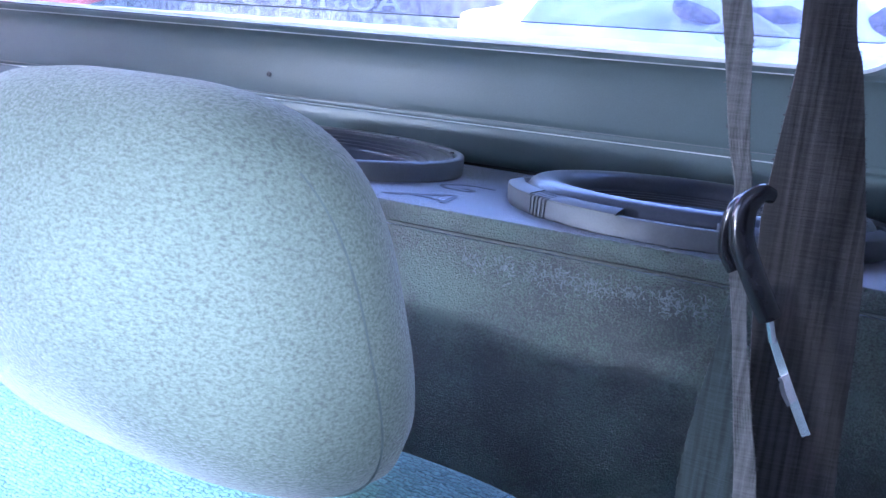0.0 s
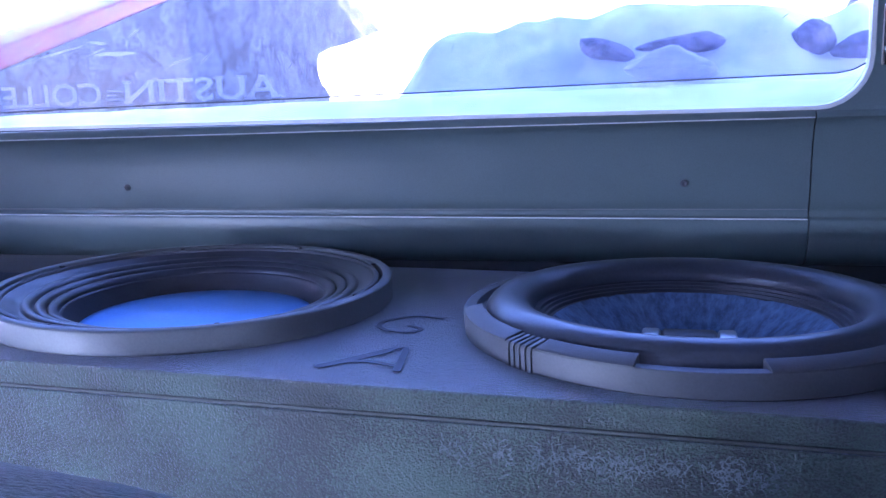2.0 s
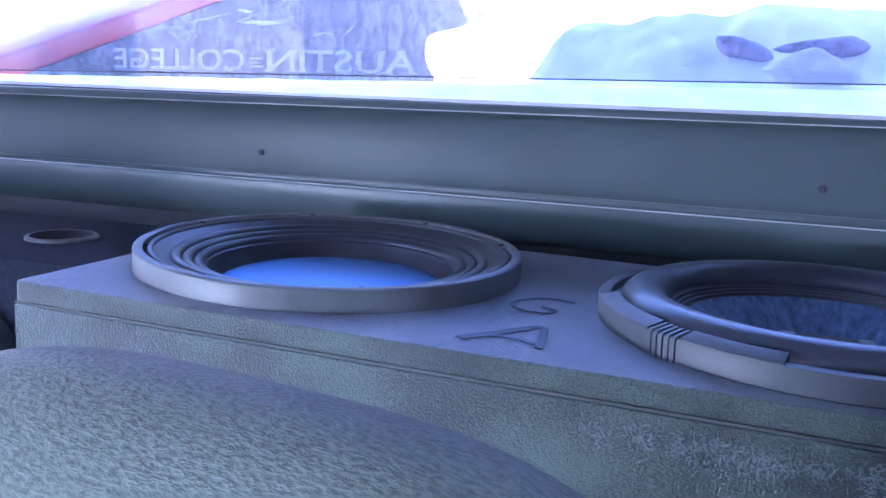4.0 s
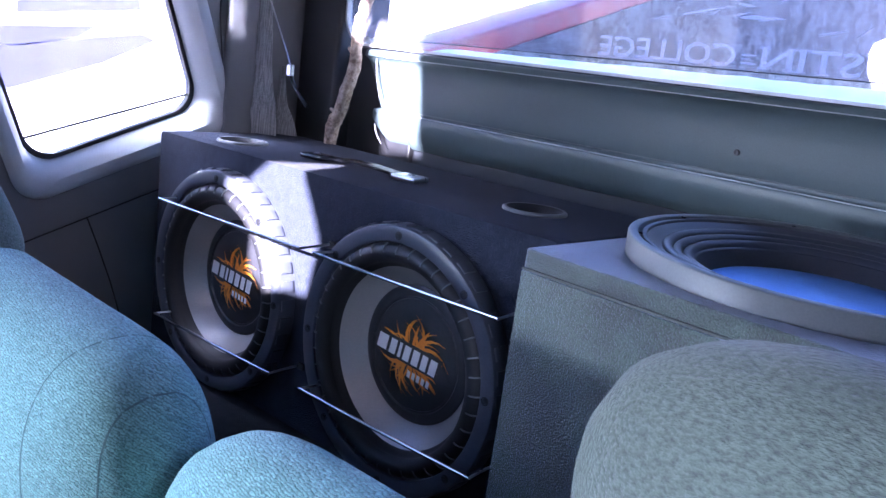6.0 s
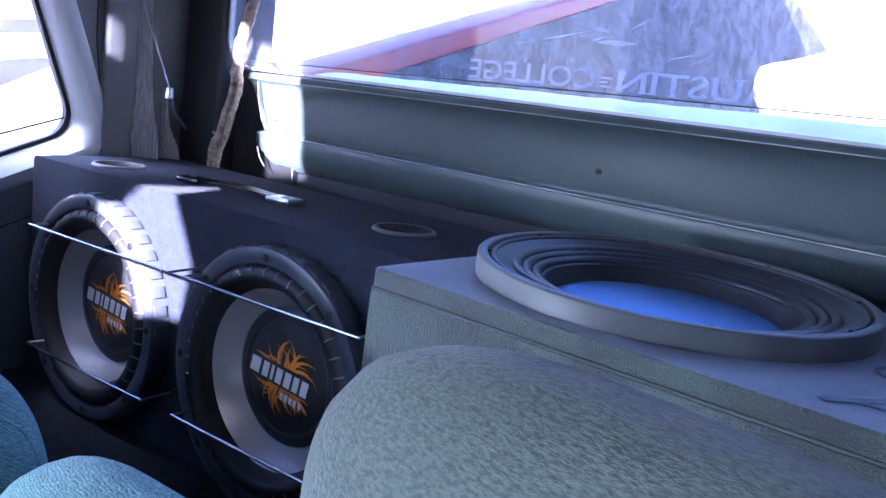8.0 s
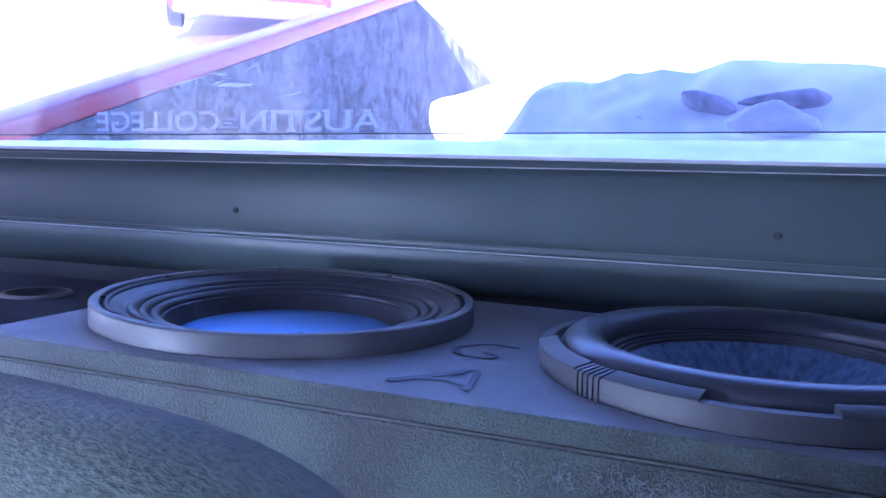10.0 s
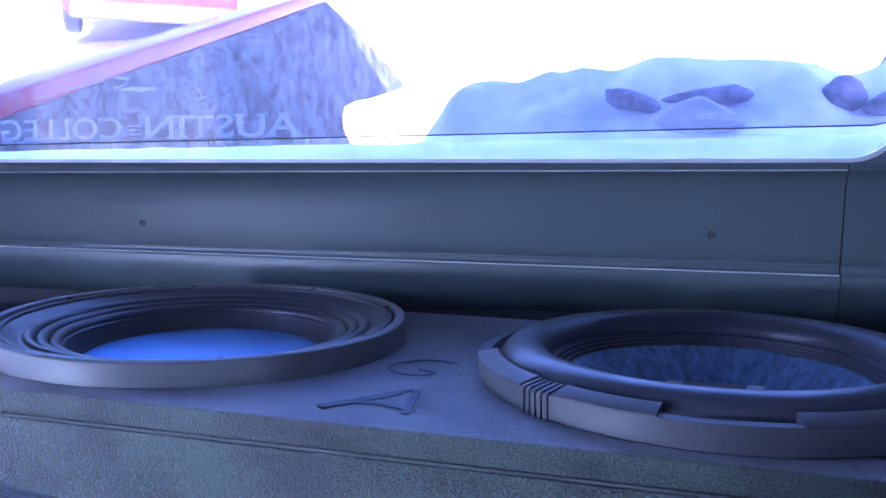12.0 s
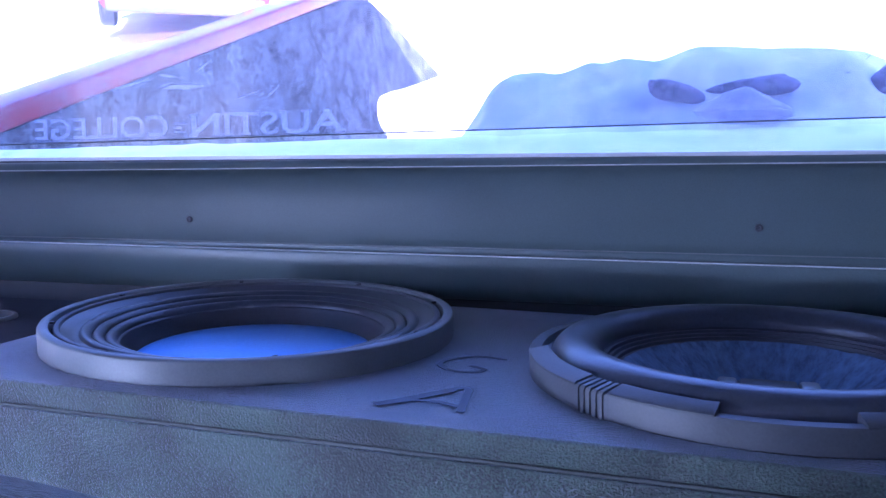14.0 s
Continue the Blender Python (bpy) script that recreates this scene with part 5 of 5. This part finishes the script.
single("ground", bm, GROUND, "bright pale gravel ground", "ground", "structure", smooth=False)

BP = 17.5                     # the bed tilts up to the rear
bed = thing("truck_bed", pose(0, 2.02, 0.545, BP), "red pickup bed with dark liner and open tailgate", "truck bed")
RL, RR = -0.86, 1.02
LEN = 2.09
# outline of a bed side: rail, sloping end and the notch above the floor
SIDE = [(0.0, -0.62), (LEN, -0.62), (LEN, -0.54), (2.035, -0.49), (2.015, -0.445), (2.025, -0.405), (2.06, -0.385), (2.16, -0.392), (2.32, -0.418), (2.55, -0.448), (2.807, -0.478),
        (2.66, -0.39), (2.45, -0.262), (2.262, -0.15), (2.12, -0.075), (2.0, -0.012), (0.0, -0.012)]
bm = bmesh.new()
box(bm, RL - 0.05, RR + 0.05, 0.0, LEN, -0.68, -0.625)
part("bed_floor", bm, BEDLINER, bed, "dark worn bed liner", smooth=False)
for x, s in ((RL, -1), (RR, 1)):
    bm = bmesh.new()
    plate(bm, SIDE, [], lambda a, b, d: (x + s * d, a, b), 0.06)
    part("bed_side", bm, BEDLINER, bed, "dark inner side", smooth=False)
    bm = bmesh.new()
    box(bm, min(x - s * 0.006, x + s * 0.10), max(x - s * 0.006, x + s * 0.10), 0.0, 1.98, -0.011, 0.03, 0.008, 3)
    part("bed_rail", bm, REDPAINT, bed, "red painted rail top")
    bm = bmesh.new()
    plate(bm, SIDE, [], lambda a, b, d: (x + s * (0.061 + d), a, b), 0.04)
    part("outer_side", bm, REDPAINT, bed, "red painted outer side", smooth=False)

# snow heap against the cab, in the shade
CREST = ((-0.10, 0.30), (-0.03, 0.60), (0.03, 0.688), (0.09, 0.690), (0.14, 0.701), (0.21, 0.705), (0.28, 0.715), (0.36, 0.712), (0.45, 0.708), (0.505, 0.692), (0.56, 0.708), (0.64, 0.69), (0.76, 0.60))


def heap(x, y):
    """Height of the snow: a lumpy ridge close behind the cab that falls away to the bed."""
    top = CREST[0][1]
    for (xa, za), (xb, zb) in zip(CREST, CREST[1:]):
        if xa <= x <= xb:
            f = (x - xa) / (xb - xa)
            f = f * f * (3 - 2 * f)
            top = za + (zb - za) * f
    ridge = math.exp(-((y - 2.30) / 0.15) ** 2) if y < 2.30 else math.exp(-((y - 2.30) / 0.40) ** 2)
    chunks = noise.voronoi(Vector((x * 13, y * 11, 0.5)))[0]
    n1 = noise.noise(Vector((x * 9, y * 8, 1.0))) * 0.014 + noise.noise(Vector((x * 24, y * 20, 4.0))) * 0.006 + noise.noise(Vector((x * 70, y * 60, 2.0))) * 0.0012
    lump = 0.014 * (chunks[1] - chunks[0])
    low = 0.10 if y > 2.30 else 0.575
    return low + (top - low) * ridge + (n1 + lump) * (0.35 + 0.65 * min(1, max(0, (2.30 - y) / 0.05)) if y < 2.30 else 0.5)


bm = bmesh.new()
NX, NY = 150, 90
grid = []
for j in range(NY + 1):
    grid.append([bm.verts.new((x, y, heap(x, y))) for x, y in ((-0.10 + 0.84 * i / NX, 2.06 + 0.95 * (j / NY) ** 1.3) for i in range(NX + 1))])
for j in range(NY):
    for i in range(NX):
        bm.faces.new((grid[j][i], grid[j][i + 1], grid[j + 1][i + 1], grid[j + 1][i]))
single("snow_heap", bm, SNOW, "heap of old snow piled in the truck bed", "snow", "stuff")
rng = random.Random(21)


def lump_shape(x, z, a, c, rough, peak):
    """Rounded lump, or one drawn up to a soft peak."""
    bm = bmesh.new()
    bmesh.ops.create_icosphere(bm, subdivisions=4, radius=1.0)
    for v in bm.verts:
        q = v.co * 1.3 + Vector((x * 40, z * 9, 0))
        f = 1 + rough * (0.8 * noise.noise(q) + 0.5 * noise.noise(q * 2.7) + 0.25 * noise.noise(q * 7))
        up = v.co.z
        if peak and up > 0:
            up = (1 - min(1, math.hypot(v.co.x, v.co.y))) ** 0.8 * 1.9
        v.co = Vector((v.co.x * a * f, v.co.y * 0.020 * f, up * c * f))
    return bm


def on_heap(x, z):
    y = 2.08
    while y < 2.30 and heap(x, y) < z:
        y += 0.002
    return y


for x, z, a, c, turn in ((0.252, 0.652, 0.036, 0.013, 18), (0.332, 0.657, 0.050, 0.011, -6), (0.356, 0.659, 0.027, 0.0125, 0), (0.480, 0.655, 0.026, 0.024, -8), (0.535, 0.648, 0.036, 0.016, -12)):
    single("stone", lump_shape(x, z, a, c, 0.16, False), STONE, "dark lump lying in the snow heap, glass haze in its colour", "stone", group="stones in the snow",
           at=pose(x, on_heap(x, z) - 0.004, z, 0, turn, 0))
for x, z, a, c, turn in ((0.322, 0.629, 0.050, 0.0150, 0),):
    single("snow_clump", lump_shape(x, z, a, c, 0.20, True), DIRTYSNOW, "dirty grey clump frozen into the snow heap", "snow clump", group="clumps in the snow",
           at=pose(x, on_heap(x, z) - 0.014, z, 0, turn, 0))

# low white bank added along the foot of the window for its bright band
bm = bmesh.new()
bank = []
for j in range(21):
    y = 1.998 + 0.34 * (j / 20) ** 1.4
    row = []
    for i in range(121):
        x = -0.93 + 1.55 * i / 120
        rise = min(1.0, (y - 1.998) / 0.11)
        z = 0.574 + (film_edge(x) - 0.5755) * rise * rise * (3 - 2 * rise) + 0.0022 * noise.noise(Vector((x * 22, y * 18, 3.0))) - max(0.0, y - 2.15) * 0.5
        row.append(bm.verts.new((x, y, z)))
    bank.append(row)
for p, q in zip(bank, bank[1:]):
    for i in range(120):
        bm.faces.new((p[i], p[i + 1], q[i + 1], q[i]))
single("pale_bank", bm, SNOW, "low white bank added for the bright band at the window foot", "snow", "stuff")

# red car parked on a gravel bank behind the truck
bm = bmesh.new()
plate(bm, [(7.2, -0.76), (18.0, -0.76), (18.0, 4.2), (9.4, 1.93), (8.6, 1.4)], [], lambda a, b, d: (-12.0 + d, a, b), 8.6)
single("gravel_bank", bm, GROUND, "bright pale gravel bank", "bank", "structure", smooth=False)
BANK = 15.0
car = thing("car", pose(-5.35, 9.75, 2.03, BANK, 0, 35), "red car parked on the pale gravel", "car")
bm = bmesh.new()
box(bm, -0.84, 0.84, -0.9, 3.2, 0.22, 0.82, 0.14, 4)
part("body", bm, CARRED, car)
bm = bmesh.new()
vs = [bm.verts.new(p) for p in ((-0.74, 0.25, 0.80), (0.74, 0.25, 0.80), (0.74, 2.9, 0.80), (-0.74, 2.9, 0.80), (-0.56, 0.95, 1.36), (0.56, 0.95, 1.36), (0.56, 2.4, 1.36), (-0.56, 2.4, 1.36))]
for q in ((0, 1, 5, 4), (1, 2, 6, 5), (2, 3, 7, 6), (3, 0, 4, 7), (4, 5, 6, 7), (3, 2, 1, 0)):
    bm.faces.new([vs[k] for k in q])
bmesh.ops.bevel(bm, geom=list(bm.edges), offset=0.06, segments=3, profile=0.5, affect="EDGES")
part("cabin", bm, CARRED, car)
bm = bmesh.new()
plate(bm, [(-0.60, 0.10), (0.60, 0.10), (0.48, 0.80), (-0.48, 0.80)], [], lambda a, b, d: (a, 0.255 + b * 0.78 - d, 0.835 + b * 0.62), 0.012)
part("windscreen", bm, FARBLUE, car, "bluish windscreen", smooth=False)
for sx in (-1, 1):
    bm = bmesh.new()
    box(bm, sx * 0.60 - 0.16, sx * 0.60 + 0.16, -0.925, -0.86, 0.50, 0.68, 0.03, 2)
    part("headlight", bm, DIRTYSNOW, car, "clear headlight")
bm = bmesh.new()
box(bm, -0.78, 0.78, -0.96, -0.86, 0.24, 0.42, 0.04, 2)
part("bumper", bm, FARBLUE, car, "dark bumper")
for sx in (-1, 1):
    for y in (-0.15, 2.45):
        bm = bmesh.new()
        lathe(bm, [(0.03, -0.09), (0.27, -0.09), (0.31, -0.06), (0.31, 0.06), (0.27, 0.09), (0.03, 0.09)], 28)
        w = part("wheel", bm, RUBBER, car)
        w.matrix_local = pose(sx * 0.78, y, 0.31, 0, 90, 0)
        bm = bmesh.new()
        lathe(bm, [(0.0, -0.10), (0.17, -0.10), (0.19, -0.07), (0.19, 0.07), (0.17, 0.10), (0.0, 0.10)], 20)
        part("rim", bm, STEEL, w, "silver wheel rim")

# pale trailer beyond the side window
tr = thing("trailer", pose(-5.2, 3.4, -0.75), "long white trailer with blue-grey stripes, parked outside", "trailer")
bm = bmesh.new()
box(bm, -0.6, 0.1, -3.5, 3.5, 0.35, 2.6, 0.05)
part("body", bm, WHITEWALL, tr)
for pts in (((-0.9, 0.80), (-0.42, 0.87), (0.1, 1.05), (0.44, 1.215), (0.36, 1.245), (-0.1, 1.17), (-0.9, 1.02)), ((-0.9, 1.09), (-0.35, 1.11), (-0.05, 1.19), (0.05, 1.26), (-0.9, 1.17)), ((-0.4, 1.29), (0.33, 1.39), (0.33, 1.47), (-0.4, 1.36))):
    bm = bmesh.new()
    plate(bm, list(pts), [], lambda a, b, d: (0.104 + d, a, b), 0.004)
    part("stripe", bm, FARBLUE, tr, "blue-grey stripe", smooth=False)
for y in (-2.4, 2.4):
    bm = bmesh.new()
    lathe(bm, [(0.02, -0.1), (0.30, -0.1), (0.33, -0.06), (0.33, 0.06), (0.30, 0.1), (0.02, 0.1)], 32)
    w = part("wheel", bm, RUBBER, tr)
    w.matrix_local = pose(0.02, y, 0.33, 0, 90, 0)
